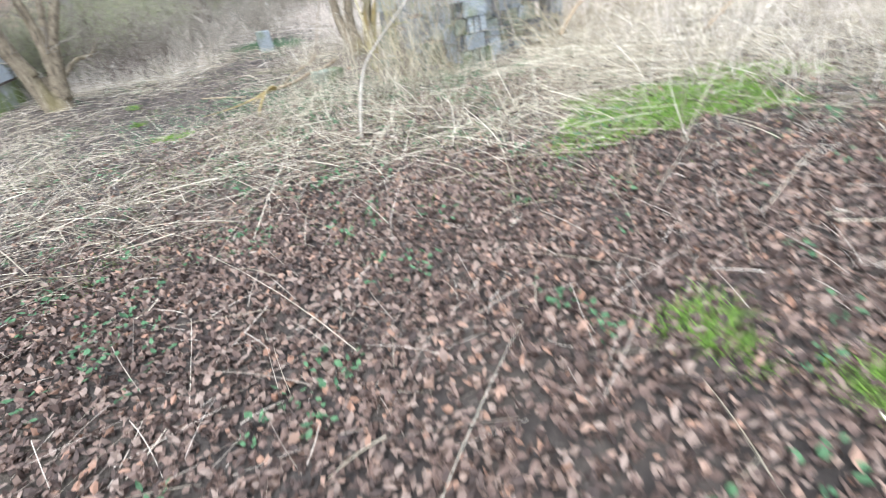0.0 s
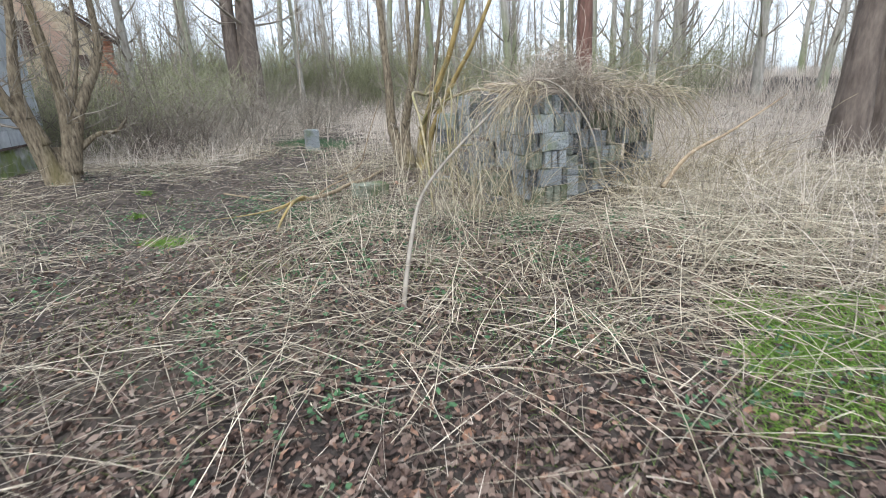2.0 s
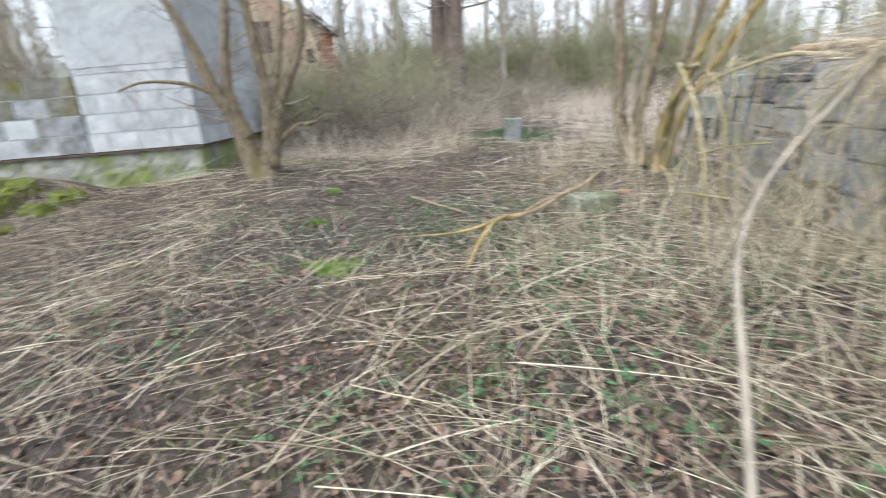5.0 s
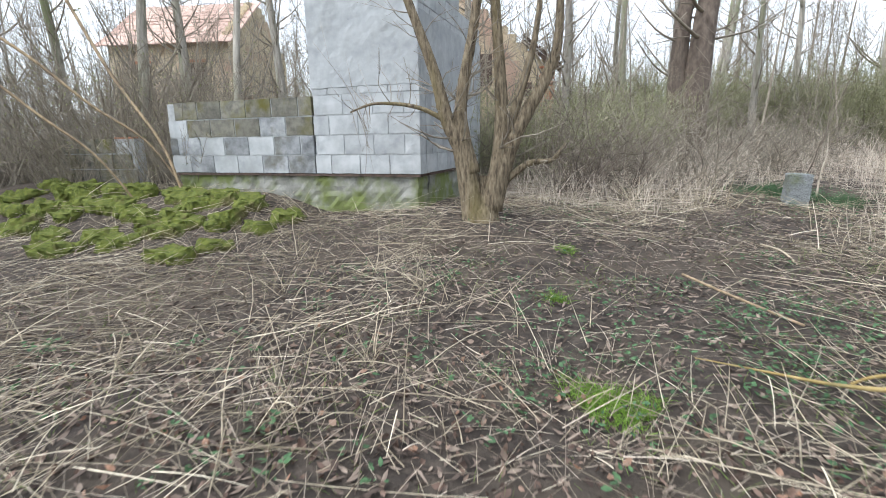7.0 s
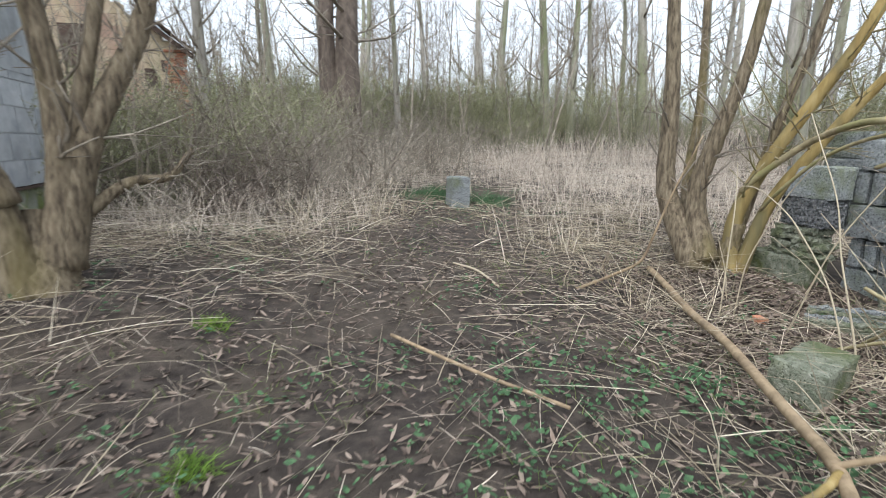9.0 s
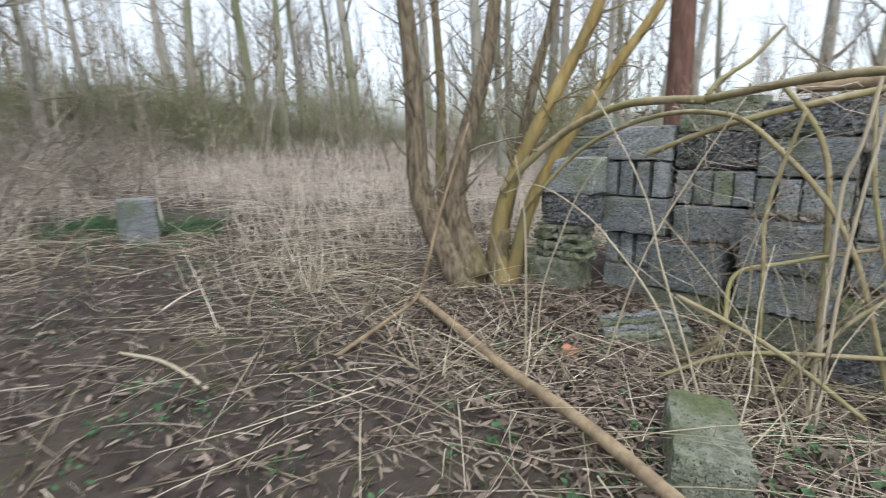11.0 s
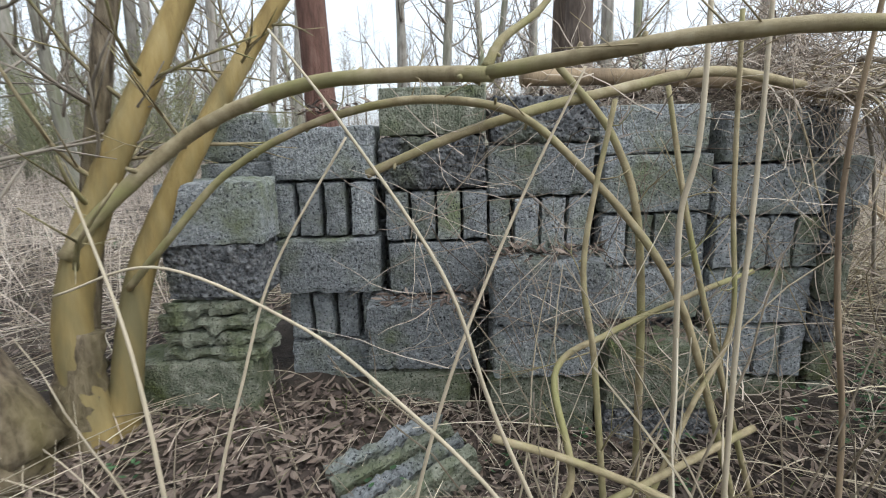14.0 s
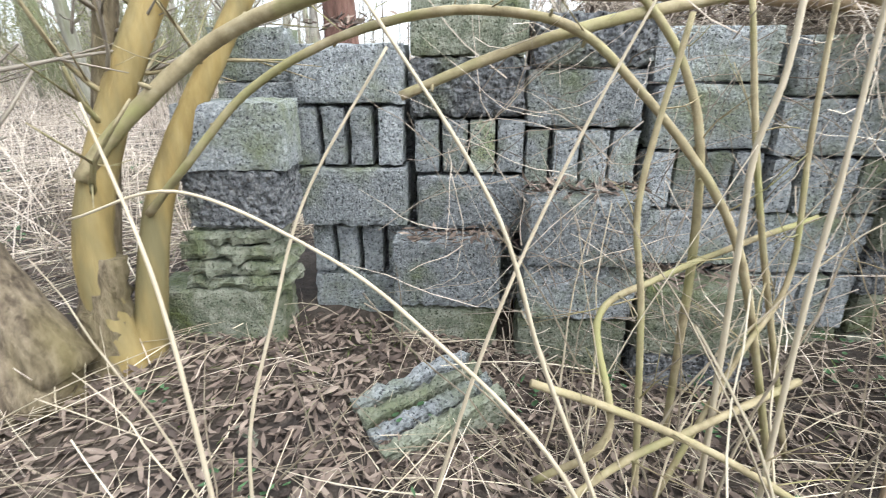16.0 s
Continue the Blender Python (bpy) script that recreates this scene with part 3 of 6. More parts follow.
def make_gable():
    """The broken gable behind the ruin: tan plastered brick with a sagging dark eave."""
    gable = tagged(new("ruined_gable"), "tan plastered brick gable with a sagging dark eave", "house")
    gx, gy = -11.6, 20.1
    z0 = gz(gx, gy) - 0.2
    gable.matrix_world = pose(gx, gy, z0, 0, 0, 24.9)
    rng = random.Random(31)
    eave_z = 4.0 - z0
    for k in range(22):
        z = 0.3 * k
        right = -max(0.0, z - eave_z + 0.35) * 1.25 - rng.uniform(0.0, 0.12)
        left = -6.5 + rng.uniform(-0.1, 0.1)
        if right > left + 0.6:
            part("wall_course", rough_box("wall_course", right - left, 0.35, 0.298, M_TANWALL, 300 + k, 0.006, 0.2, 0.02), gable, m=pose((right + left) / 2, 0.18, z))
    bricks = [rough_box("brick", 0.24, 0.115, 0.065, M_BRICK, 360 + k, 0.002, 0.1, 0.006) for k in range(2)]
    for r in range(44):
        for e in range(2):
            if rng.random() < 0.75:
                part("brick", bricks[(r + e) % 2], gable, m=pose(-0.14 - e * 0.25 - (r % 2) * 0.06, -0.02, 0.06 + r * 0.075))
    # no holes are cut: each is a slab coloured as dark as their shade
    for x, z, w, h in ((-0.95, eave_z - 1.15, 0.3, 0.5), (-0.55, eave_z - 0.75, 0.22, 0.32), (-2.6, eave_z - 0.7, 0.7, 1.1)):
        part("hole", rough_box("hole", w, 0.05, h, M_DARKROOF_SHADE, 330, 0.01, 0.1, 0.02), gable, "dark slab painting the shade of a broken hole in the wall", m=pose(x, -0.006, z))
    tile = rough_box("tile", 0.34, 0.75, 0.05, M_DARKROOF_SHADE, 332, 0.012, 0.1, 0.01)
    for k in range(5):
        part("tile", tile, gable, "dark loose roof tile" if k == 0 else "", m=pose(0.1 - 0.27 * k, -0.1 + 0.03 * (k % 2), eave_z - 0.12 + 0.215 * k, 3 * (k % 2), 38.5, 2 * (k % 3)))
    part("eave_board", rough_box("eave_board", 1.75, 0.1, 0.13, M_DARKROOF_SHADE, 333, 0.004, 0.1), gable, m=pose(-0.5, -0.28, eave_z + 0.12, 0, 38.5, 0))


make_gable()

# ---- block stack ----
PILE = pose(0.1, 10.9, 0, 0, 0, math.degrees(math.atan2(-0.951, 0.31)))


def slot_block(w, h, seed):
    """A hollow block lying with its slotted side out: a core coloured dark for the slots' shade, and the meshes and
    poses of its four ribs.
    """
    rng = random.Random(seed)
    d = 0.24
    # the darker concrete here paints the shade deep in the slots
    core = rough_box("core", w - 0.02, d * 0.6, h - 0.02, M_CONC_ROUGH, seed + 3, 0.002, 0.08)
    ribs = []
    x = -w / 2
    for k in range(4):
        rw = w / 4 - rng.choice((0.008, 0.012, 0.026))
        ribs.append((rough_box("rib", rw, d * 0.6, h, M_CONC, seed * 7 + k, 0.003, 0.03, 0.008), pose(x + rw / 2 + 0.003, -d * 0.4 - 0.008 * rng.random(), -0.01, 0, rng.uniform(-1.2, 1.2))))
        x += w / 4
    return core, ribs


BLOCKS = {}


def block_mesh(kind, w, h, seed):
    key = (kind, round(w, 2), round(h, 2), seed % 4)
    if key not in BLOCKS:
        s = 100 + len(BLOCKS)
        BLOCKS[key] = {
            "plain": lambda: rough_box("concrete_block", w, 0.25, h, M_CONC, s, 0.004, 0.03, 0.009, 0.002),
            "coarse": lambda: rough_box("concrete_block", w, 0.25, h, M_CONC_ROUGH, s, 0.006, 0.02, 0.012, 0.009),
            "mossy": lambda: rough_box("concrete_block", w, 0.25, h, M_CONC_MOSS, s, 0.004, 0.03, 0.01, 0.002),
            "slot": lambda: slot_block(w, h, s)}[kind]()
    return BLOCKS[key]


LABELS = {"plain": "grey cinder concrete block in an overgrown stack", "coarse": "coarse dark cinder block with an open gravelly face",
          "mossy": "concrete block greened by algae near the ground", "slot": "hollow concrete block, its slots shaded by a darker core"}


def block(kind, w, h, seed, m):
    """One block as a thing of its own at the pose m."""
    data = block_mesh(kind, w, h, seed)
    if kind != "slot":
        return thing("concrete_block", data, LABELS[kind], "concrete block", "blocks in the overgrown stack", m=m)
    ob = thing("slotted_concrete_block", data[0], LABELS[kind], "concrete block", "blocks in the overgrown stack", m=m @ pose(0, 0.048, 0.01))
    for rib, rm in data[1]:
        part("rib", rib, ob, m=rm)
    return ob


def lay(kind, u, w, z, h, v, turn=0.0, lean=0.0, seed=0):
    """One block of the stack: u along its face, v inwards, z up."""
    return block(kind, w, h, seed, PILE @ pose(u + w / 2, v + 0.125, z, lean, 0, turn))


# u, width, then (kind, z, height, v) from the ground up
COLUMN_A = (-0.02, 0.53, (("plain", -0.12, 0.31, 0.04), ("slot", 0.2, 0.265, 0.03), ("plain", 0.475, 0.285, -0.04), ("slot", 0.765, 0.28, 0.0), ("plain", 1.05, 0.26, 0.0)))
COLUMN_B = (0.53, 0.53, (("mossy", -0.4, 0.2, -0.14), ("mossy", -0.2, 0.3, -0.15), ("plain", 0.105, 0.345, -0.17), ("plain", 0.455, 0.27, -0.02), ("slot", 0.73, 0.255, 0.0), ("coarse", 0.99, 0.255, 0.0), ("mossy", 1.25, 0.23, 0.01)))
COLUMN_C = (1.05, 0.53, (("mossy", -0.5, 0.25, -0.18), ("mossy", -0.245, 0.32, -0.2), ("plain", 0.08, 0.28, -0.22), ("plain", 0.365, 0.31, -0.26), ("slot", 0.66, 0.28, 0.0), ("plain", 0.945, 0.25, 0.0), ("coarse", 1.2, 0.22, 0.0)))
COLUMN_D = (1.6, 0.54, (("mossy", -0.6, 0.22, -0.2), ("coarse", -0.375, 0.29, -0.25), ("mossy", -0.08, 0.345, -0.26), ("plain", 0.285, 0.28, 0.0), ("slot", 0.57, 0.27, 0.0), ("plain", 0.845, 0.285, 0.0), ("plain", 1.135, 0.23, 0.02)))
COLUMN_E = (2.17, 0.54, (("mossy", -0.35, 0.29, 0.02), ("slot", -0.055, 0.295, 0.0), ("plain", 0.245, 0.295, 0.0), ("slot", 0.545, 0.265, 0.0), ("plain", 0.815, 0.255, 0.0), ("plain", 1.075, 0.25, 0.01)))
COLUMNS = (COLUMN_A, COLUMN_B, COLUMN_C, COLUMN_D, COLUMN_E)


def make_stack():
    rng = random.Random(11)
    n = 0
    for u, w, rows in COLUMNS:
        shift = -0.1 if u in (0.53,) else 0.0
        for kind, z, h, v in rows:
            n += 1
            lay(kind, u + (shift if v < -0.1 else 0) + rng.uniform(-0.012, 0.012), w - 0.012, z, h - 0.006, v, rng.uniform(-1.5, 1.5), 0, n)
    # the leaning stack at the far end, nearer to the path
    lay("mossy", -0.7, 0.62, -0.16, 0.4, -0.32, 2, 0, 1)
    lay("coarse", -0.45, 0.45, 0.54, 0.26, -0.3, -3, 0, 2)
    lay("plain", -0.43, 0.46, 0.8, 0.28, -0.31, 3, 0, 3)
    lay("plain", -0.42, 0.42, 0.5, 0.32, 0.1, 0, 0, 5)
    lay("plain", -0.42, 0.42, 0.82, 0.32, 0.1, 0, 0, 4)
    lay("plain", -0.44, 0.36, 1.145, 0.24, 0.12, 4, 0, 6)
    # split, ridged slabs pressed into one course
    slabs = [(rough_box("slab", 0.5 - 0.03 * k, 0.26, 0.062, M_CONC_MOSS, 200 + k, 0.014, 0.03, 0.014, 0.006), pose(0.02 * math.sin(k * 2.1), 0, k * 0.075, 0, (-1) ** k * 1.5)) for k in range(4)]
    thing("split_concrete_block", join_meshes("split_concrete_block", slabs, M_CONC_MOSS), "split mossy concrete block with long horizontal cracks", "concrete block", "blocks in the overgrown stack", m=PILE @ pose(-0.27, -0.18, 0.245))
    # rows behind the front one, and the end that faces the start of the walk
    for u, w, rows in COLUMNS:
        for k, v in enumerate((0.27, 0.53, 0.8, 1.07)):
            top = (1.2, 1.22, 1.1, 0.85)[k]
            if k > 1 and u < 1.5:
                continue
            z = -0.35
            r = 0
            while z + 0.28 < top + 0.05:
                n += 1
                kind = "slot" if (r + k) % 3 == 1 and u > 2 else "plain"
                lay(kind, u + 0.01 + rng.uniform(-0.015, 0.015) - (0.12 if k > 1 else 0), w - 0.012, z, 0.282, v, rng.uniform(-2, 2), 0, n)
                z += 0.29
                r += 1
    # the end that faces the start of the walk: (from, to, kind, set back) course by course
    for z, pieces in END_COURSES:
        for v0, v1, kind, back in pieces:
            n += 1
            m = PILE @ pose(2.735 + 0.065 - back, (v0 + v1) / 2, z, 0, 0, 90 + rng.uniform(-2.5, 2.5))
            mat = {"plain": M_CONC, "mossy": M_CONC_MOSS, "coarse": M_CONC_ROUGH}[kind]
            wide = v1 - v0 > 0.2
            thing("concrete_block" if wide else "concrete_slab", rough_box("end_block", v1 - v0 - 0.012, 0.13, 0.234, mat, 400 + n, 0.004, 0.03, 0.009),
                  "grey concrete block at the open end of the stack" if wide else "narrow grey concrete slab set on edge in the stack", "concrete block" if wide else "concrete slab", "slabs on the stack end", m=m)
    for c in range(14):
        for r in range(6):
            n += 1
            if rng.random() < 0.1 or r == 5 and c > 9:
                continue
            w = rng.choice((0.09, 0.1, 0.105))
            thing("concrete_slab", rough_box("concrete_slab", w, 0.24, 0.234, rng.choice((M_CONC, M_CONC_ROUGH, M_CONC_MOSS)), 500 + n, 0.005, 0.05, 0.009),
                  "weathered concrete slab on edge under dry canes", "concrete slab", "slabs on the stack end",
                  m=PILE @ pose(2.5 + rng.uniform(-0.03, 0.03), 0.6 + c * 0.112, -0.12 + 0.24 * r, 0, 0, 90 + rng.uniform(-5, 5)))


END_COURSES = (
    (-0.335, ((0.0, 0.26, "mossy", 0.0), (0.26, 0.52, "mossy", 0.0))),
    (-0.095, ((0.0, 0.17, "mossy", 0.0), (0.18, 0.29, "mossy", 0.01), (0.3, 0.4, "mossy", 0.0), (0.41, 0.53, "mossy", 0.02))),
    (0.143, ((-0.03, 0.06, "coarse", 0.05), (0.07, 0.43, "plain", 0.0), (0.445, 0.53, "coarse", 0.03))),
    (0.381, ((-0.06, 0.14, "mossy", 0.04), (0.15, 0.25, "plain", 0.0), (0.26, 0.35, "plain", 0.015), (0.365, 0.49, "plain", 0.0))),
    (0.619, ((-0.06, 0.09, "coarse", 0.05), (0.1, 0.51, "plain", -0.01))),
    (0.857, ((-0.04, 0.28, "plain", 0.0), (0.295, 0.43, "plain", 0.0), (0.445, 0.53, "plain", 0.02))),
    (1.095, ((0.0, 0.1, "coarse", 0.17), (0.14, 0.26, "plain", 0.03), (0.275, 0.39, "plain", 0.02), (0.42, 0.53, "coarse", 0.17))),
)
make_stack()


def ridged_block():
    """The fallen block with deep grooves along its upper side."""
    ob = thing("fallen_block", rough_box("fallen_block", 0.54, 0.32, 0.3, M_CONC_MOSS, 240, 0.005, 0.03, 0.012, 0.004), "fallen concrete block with deep grooves and green algae", "concrete block",
               m=pose(-0.34, 10.06, gz(-0.34, 10.06) - 0.23, 8, -7, -38))
    for k in range(4):
        part("ridge", rough_box("ridge", 0.53, 0.055, 0.1, M_CONC if k % 2 else M_CONC_MOSS, 241 + k, 0.008, 0.02, 0.01, 0.008), ob, m=pose(0, -0.125 + k * 0.083, 0.255))


ridged_block()
thing("fallen_block", block_mesh("mossy", 0.53, 0.3, 2), "mossy concrete block lying in dry stalks", "concrete block", m=pose(-1.36, 8.97, gz(-1.36, 8.97) - 0.1, 4, 3, 41))
thing("fallen_block", block_mesh("mossy", 0.53, 0.3, 3), "leaf-covered concrete block sunk in the litter", "concrete block", m=pose(-0.55, 10.62, gz(-0.5, 10.6) - 0.33, 3, 5, -20))
thing("brick", rough_box("brick", 0.12, 0.1, 0.06, M_BRICK, 250, 0.004, 0.03, 0.012), "broken piece of orange brick on leaf litter", "brick", m=pose(-1.04, 10.05, gz(-1.04, 10.05) + 0.0, 14, 8, 30))
thing("concrete_post", rough_box("concrete_post", 0.34, 0.3, 0.54, M_CONC, 260, 0.005, 0.03, 0.014, 0.002), "grey concrete block standing upright at the path's end", "concrete block", m=pose(-3.62, 14.62, gz(-3.62, 14.62) - 0.03, 0, 2, 24))

# ---- trees ----
def side_twigs(tb, p, r, rng, n, length, spread=0.8, start=0.25, forks=2, droop=0.0):
    """Bare side twigs from a limb with points p, each with a few forks."""
    m = len(p)
    for _ in range(n):
        i = int(m * (start + (0.98 - start) * rng.random()))
        i = min(max(i, 1), m - 2)
        d = p[i + 1] - p[i - 1]
        d = d / (np.linalg.norm(d) + 1e-9)
        w = rng.standard_normal(3)
        w -= d * (w @ d)
        w /= np.linalg.norm(w) + 1e-9
        v = d * (1 - spread) + w * spread
        v[2] += 0.25 - droop
        v /= np.linalg.norm(v)
        ln = length * (0.5 + rng.random())
        q = [p[i], p[i] + v * ln * 0.5 + rng.standard_normal(3) * ln * 0.05, p[i] + v * ln + rng.standard_normal(3) * ln * 0.12 + np.array([0, 0, 0.1 * ln])]
        rr = max(r * 0.35 * (1 - i / m) + 0.004, 0.004)
        c = tb.add(q, rr, rr * 0.35, 4, 5)
        for _ in range(forks):
            j = int(rng.integers(1, 4))
            w2 = rng.standard_normal(3)
            w2 = w2 / np.linalg.norm(w2) * 0.6 + v
            tb.add([c[j], c[j] + w2 * ln * 0.25, c[j] + w2 * ln * (0.35 + 0.3 * rng.random())], rr * 0.45, rr * 0.2, 3, 3)


def near_tree(name, base, limbs, flare, mats, label, seed, twig, twig_len, stub_r):
    """A many-stemmed tree: a root flare and its stems as limbs, each with bare twigs."""
    rng = np.random.default_rng(seed)
    root = tagged(new(name), label, "tree")
    root.matrix_world = pose(*base)
    inv = np.array(base)
    tb = Tubes()
    tb.add([(0, 0, -0.3), (0.01, 0, 0.05), (-0.02, 0.03, 0.28), (-0.03, 0.06, 0.56)], stub_r * 1.1, stub_r * 0.35, 18, 18, 0.08, rng, flare)
    if mats[1] is M_BARK_Y and stub_r < 0.2:
        tb.add([(0.24, -0.1, -0.35), (0.25, -0.09, 0.02), (0.27, -0.11, 0.3), (0.31, -0.14, 0.5)], 0.14, 0.06, 16, 20, 0.1, rng, 0.06)
    part("stool", tb.mesh("stool", mats[0]), root)
    for k, (pts, r0, r1, mi) in enumerate(limbs):
        q = np.array(pts) - inv
        tb = Tubes()
        p = tb.add(q, r0 * 1.1, r1, 14, 9 * len(q), 0.03 if mi == 0 else 0.018, rng, r0 * 0.35)
        limb = part("limb", tb.mesh("limb", mats[mi]), root, "smooth yellow-green stem" if mi else "")
        tw = Tubes()
        side_twigs(tw, p, r1, rng, twig, twig_len)
        tagged(part("spray", tw.mesh("spray", M_TWIG if mi == 0 else M_BRANCH), limb), kind="stuff")
    return root


near_tree("willow_tree", (-0.92, 11.5, 0.0), (
    ([(-0.92, 11.45, 0.0), (-1.13, 11.68, 0.55), (-1.22, 11.75, 0.95), (-1.22, 11.76, 1.6), (-1.26, 11.8, 2.5), (-1.35, 12.0, 4.4)], 0.115, 0.05, 0),
    ([(-0.88, 11.42, 0.1), (-0.95, 11.6, 0.75), (-0.82, 11.53, 1.4), (-0.66, 11.45, 2.1), (-0.4, 11.4, 4.0)], 0.1, 0.04, 0),
    ([(-0.66, 11.36, -0.05), (-0.63, 11.4, 0.55), (-0.46, 11.3, 1.1), (-0.22, 11.14, 1.65), (0.05, 10.98, 2.3), (0.5, 10.8, 3.8)], 0.068, 0.04, 1),
    ([(-0.58, 11.34, -0.05), (-0.42, 11.24, 0.7), (-0.17, 11.07, 1.25), (0.1, 10.88, 1.75), (0.42, 10.68, 2.3), (1.0, 10.4, 3.6)], 0.053, 0.03, 1),
    ([(-0.62, 11.5, 0.1), (-0.46, 11.4, 1.0), (-0.34, 11.3, 1.7), (-0.2, 11.2, 2.4), (0.0, 11.2, 3.8)], 0.05, 0.025, 0),
    ([(-1.0, 11.55, 0.2), (-0.95, 11.85, 0.9), (-0.8, 12.1, 1.8), (-0.8, 12.3, 3.6)], 0.06, 0.03, 0)),
    0.1, (M_BARK, M_BARK_Y), "many-stemmed willow with furrowed brown and smooth yellow stems", 21, 17, 0.42, 0.19)

near_tree("fruit_tree", (-6.2, 9.38, gz(-6.2, 9.38) - 0.02), (
    ([(-6.24, 9.3, 0.3), (-6.36, 9.18, 1.2), (-6.5, 9.05, 1.62), (-6.62, 8.95, 2.2), (-6.9, 8.7, 3.2)], 0.12, 0.045, 0),
    ([(-6.28, 9.25, 0.95), (-6.36, 9.16, 1.55), (-6.33, 9.17, 2.0), (-6.22, 9.22, 2.6), (-6.1, 9.3, 3.6)], 0.085, 0.045, 0),
    ([(-6.16, 9.4, 0.3), (-6.03, 9.48, 1.05), (-6.0, 9.5, 1.7), (-6.04, 9.46, 2.5), (-6.1, 9.4, 3.6)], 0.105, 0.045, 0),
    ([(-6.1, 9.45, 0.5), (-5.88, 9.6, 1.38), (-5.6, 9.86, 2.1), (-5.5, 9.92, 2.55), (-5.5, 9.9, 3.6)], 0.095, 0.035, 0),
    ([(-5.95, 9.55, 1.4), (-5.74, 9.66, 2.2), (-5.68, 9.72, 2.6), (-5.6, 9.75, 3.4)], 0.05, 0.025, 0),
    ([(-6.08, 9.5, 0.75), (-5.75, 9.7, 1.05), (-5.5, 9.85, 1.1), (-5.35, 9.95, 1.3)], 0.045, 0.02, 0),
    ([(-6.45, 9.1, 1.55), (-6.75, 8.8, 1.75), (-7.1, 8.45, 1.8), (-7.3, 8.2, 1.7)], 0.03, 0.01, 0)),
    0.12, (M_BARK, M_BARK_Y), "gnarled many-stemmed tree with brown bark beside a ruin", 22, 22, 0.5, 0.23)


def tall_tree(seed, height, r0, mat, low=0.12, limbs=44, limb_len=2.0):
    """A bare tall tree at the origin: a tapered, slightly bent trunk and a crown of forked limbs."""
    rng = np.random.default_rng(seed)
    root = new("bare_tree")
    bend = rng.normal(0, 0.25, (4, 2))
    pts = [(0, 0, -0.4)] + [(bend[k][0] * (k + 1) * 0.35, bend[k][1] * (k + 1) * 0.35, height * (k + 1) / 4) for k in range(4)]
    tb = Tubes()
    p = tb.add(pts, r0, r0 * 0.25, 10, 22, 0.03, rng, r0 * 0.5)
    part("trunk", tb.mesh("trunk", mat), root)
    cr = Tubes()
    for _ in range(limbs):
        t = low + (0.98 - low) * rng.random() ** 0.8
        i = int(t * (len(p) - 1))
        a = rng.random() * 6.283
        ln = limb_len * (1.1 - 0.6 * t) * (0.5 + rng.random())
        up = 0.35 + 0.7 * rng.random()
        v = np.array([math.cos(a), math.sin(a), up])
        q = [p[i], p[i] + v * ln * 0.4 + rng.normal(0, 0.06, 3), p[i] + v * ln * 0.8 + np.array([0, 0, ln * 0.25]) + rng.normal(0, 0.1, 3)]
        rr = max(0.012, r0 * 0.28 * (1.05 - t))
        c = cr.add(q, rr, rr * 0.3, 4, 7)
        side_twigs(cr, c, rr, rng, 5, ln * 0.4, 0.7, 0.2, 2)
    part("crown", cr.mesh("crown", M_TWIG), root)
    return root


ALDER = "tall bare alder with a grey trunk in dry grass"
# x, y, variant, size, lean
WOOD_NORTH = (
    (-2.6, 28.0, 0, 0.9, 4), (-0.5, 29.5, 1, 0.9, -3), (0.7, 30.0, 2, 1.0, 1), (1.7, 31.0, 0, 0.8, 2), (3.6, 28.6, 1, 1.05, -5),
    (6.6, 30.0, 2, 0.9, 3), (-5.8, 29.0, 2, 0.8, -4), (-9.6, 33.0, 0, 1.0, 2), (-12.5, 28.0, 1, 0.9, 3), (-15.0, 32.0, 2, 1.0, -2),
    (8.8, 33.5, 0, 1.0, -3), (11.5, 31.5, 1, 1.1, 2), (6.0, 22.5, 1, 1.0, 2), (7.6, 23.0, 2, 0.9, -2), (9.4, 22.0, 0, 1.0, -7),
    (10.2, 24.0, 1, 1.0, -6),
)
WOOD_NORTH_EAST = (
    (13.5, 23.5, 2, 1.1, -3), (17.0, 24.5, 0, 1.0, -9), (21.5, 26.0, 1, 1.1, -4), (23.5, 25.5, 0, 1.0, -6), 
    (27.0, 30.0, 2, 1.1, 4), (25.0, 37.0, 0, 1.1, -2), (30.0, 38.0, 1, 1.0, 3), (-13.8, 14.5, 0, 0.7, 3),
    (-12.4, 12.6, 1, 0.6, -4), (-14.9, 11.6, 2, 0.7, 2), (-16.2, 13.5, 1, 0.8, 5), (-11.6, 10.6, 2, 0.5, -3), (-13.2, 9.4, 0, 0.5, 6),
    (-15.5, 8.2, 1, 0.6, -5),
)
WOOD_WEST = (
    (-17.8, 10.2, 2, 0.7, 3), (-12.6, 16.5, 2, 0.8, -2), (-10.6, 19.0, 0, 0.8, 3), (-14.5, 20.0, 1, 0.9, -3), (-18.5, 17.5, 0, 0.9, 2),
    (-17.0, 6.0, 2, 0.6, -4), (-19.5, 7.5, 0, 0.7, 4), (-8.9, 24.5, 1, 0.9, 2), (-6.6, 25.5, 2, 0.7, -3), (-20.5, 24.0, 1, 1.0, 2),
    (-23.5, 12.0, 2, 0.9, -2), (-21.0, 3.5, 1, 0.8, 3), (13.0, 14.5, 2, 1.0, 2), (16.5, 12.5, 0, 1.1, -3), (12.5, 9.5, 1, 0.9, 3),
    (17.5, 18.0, 1, 1.1, 2),
)
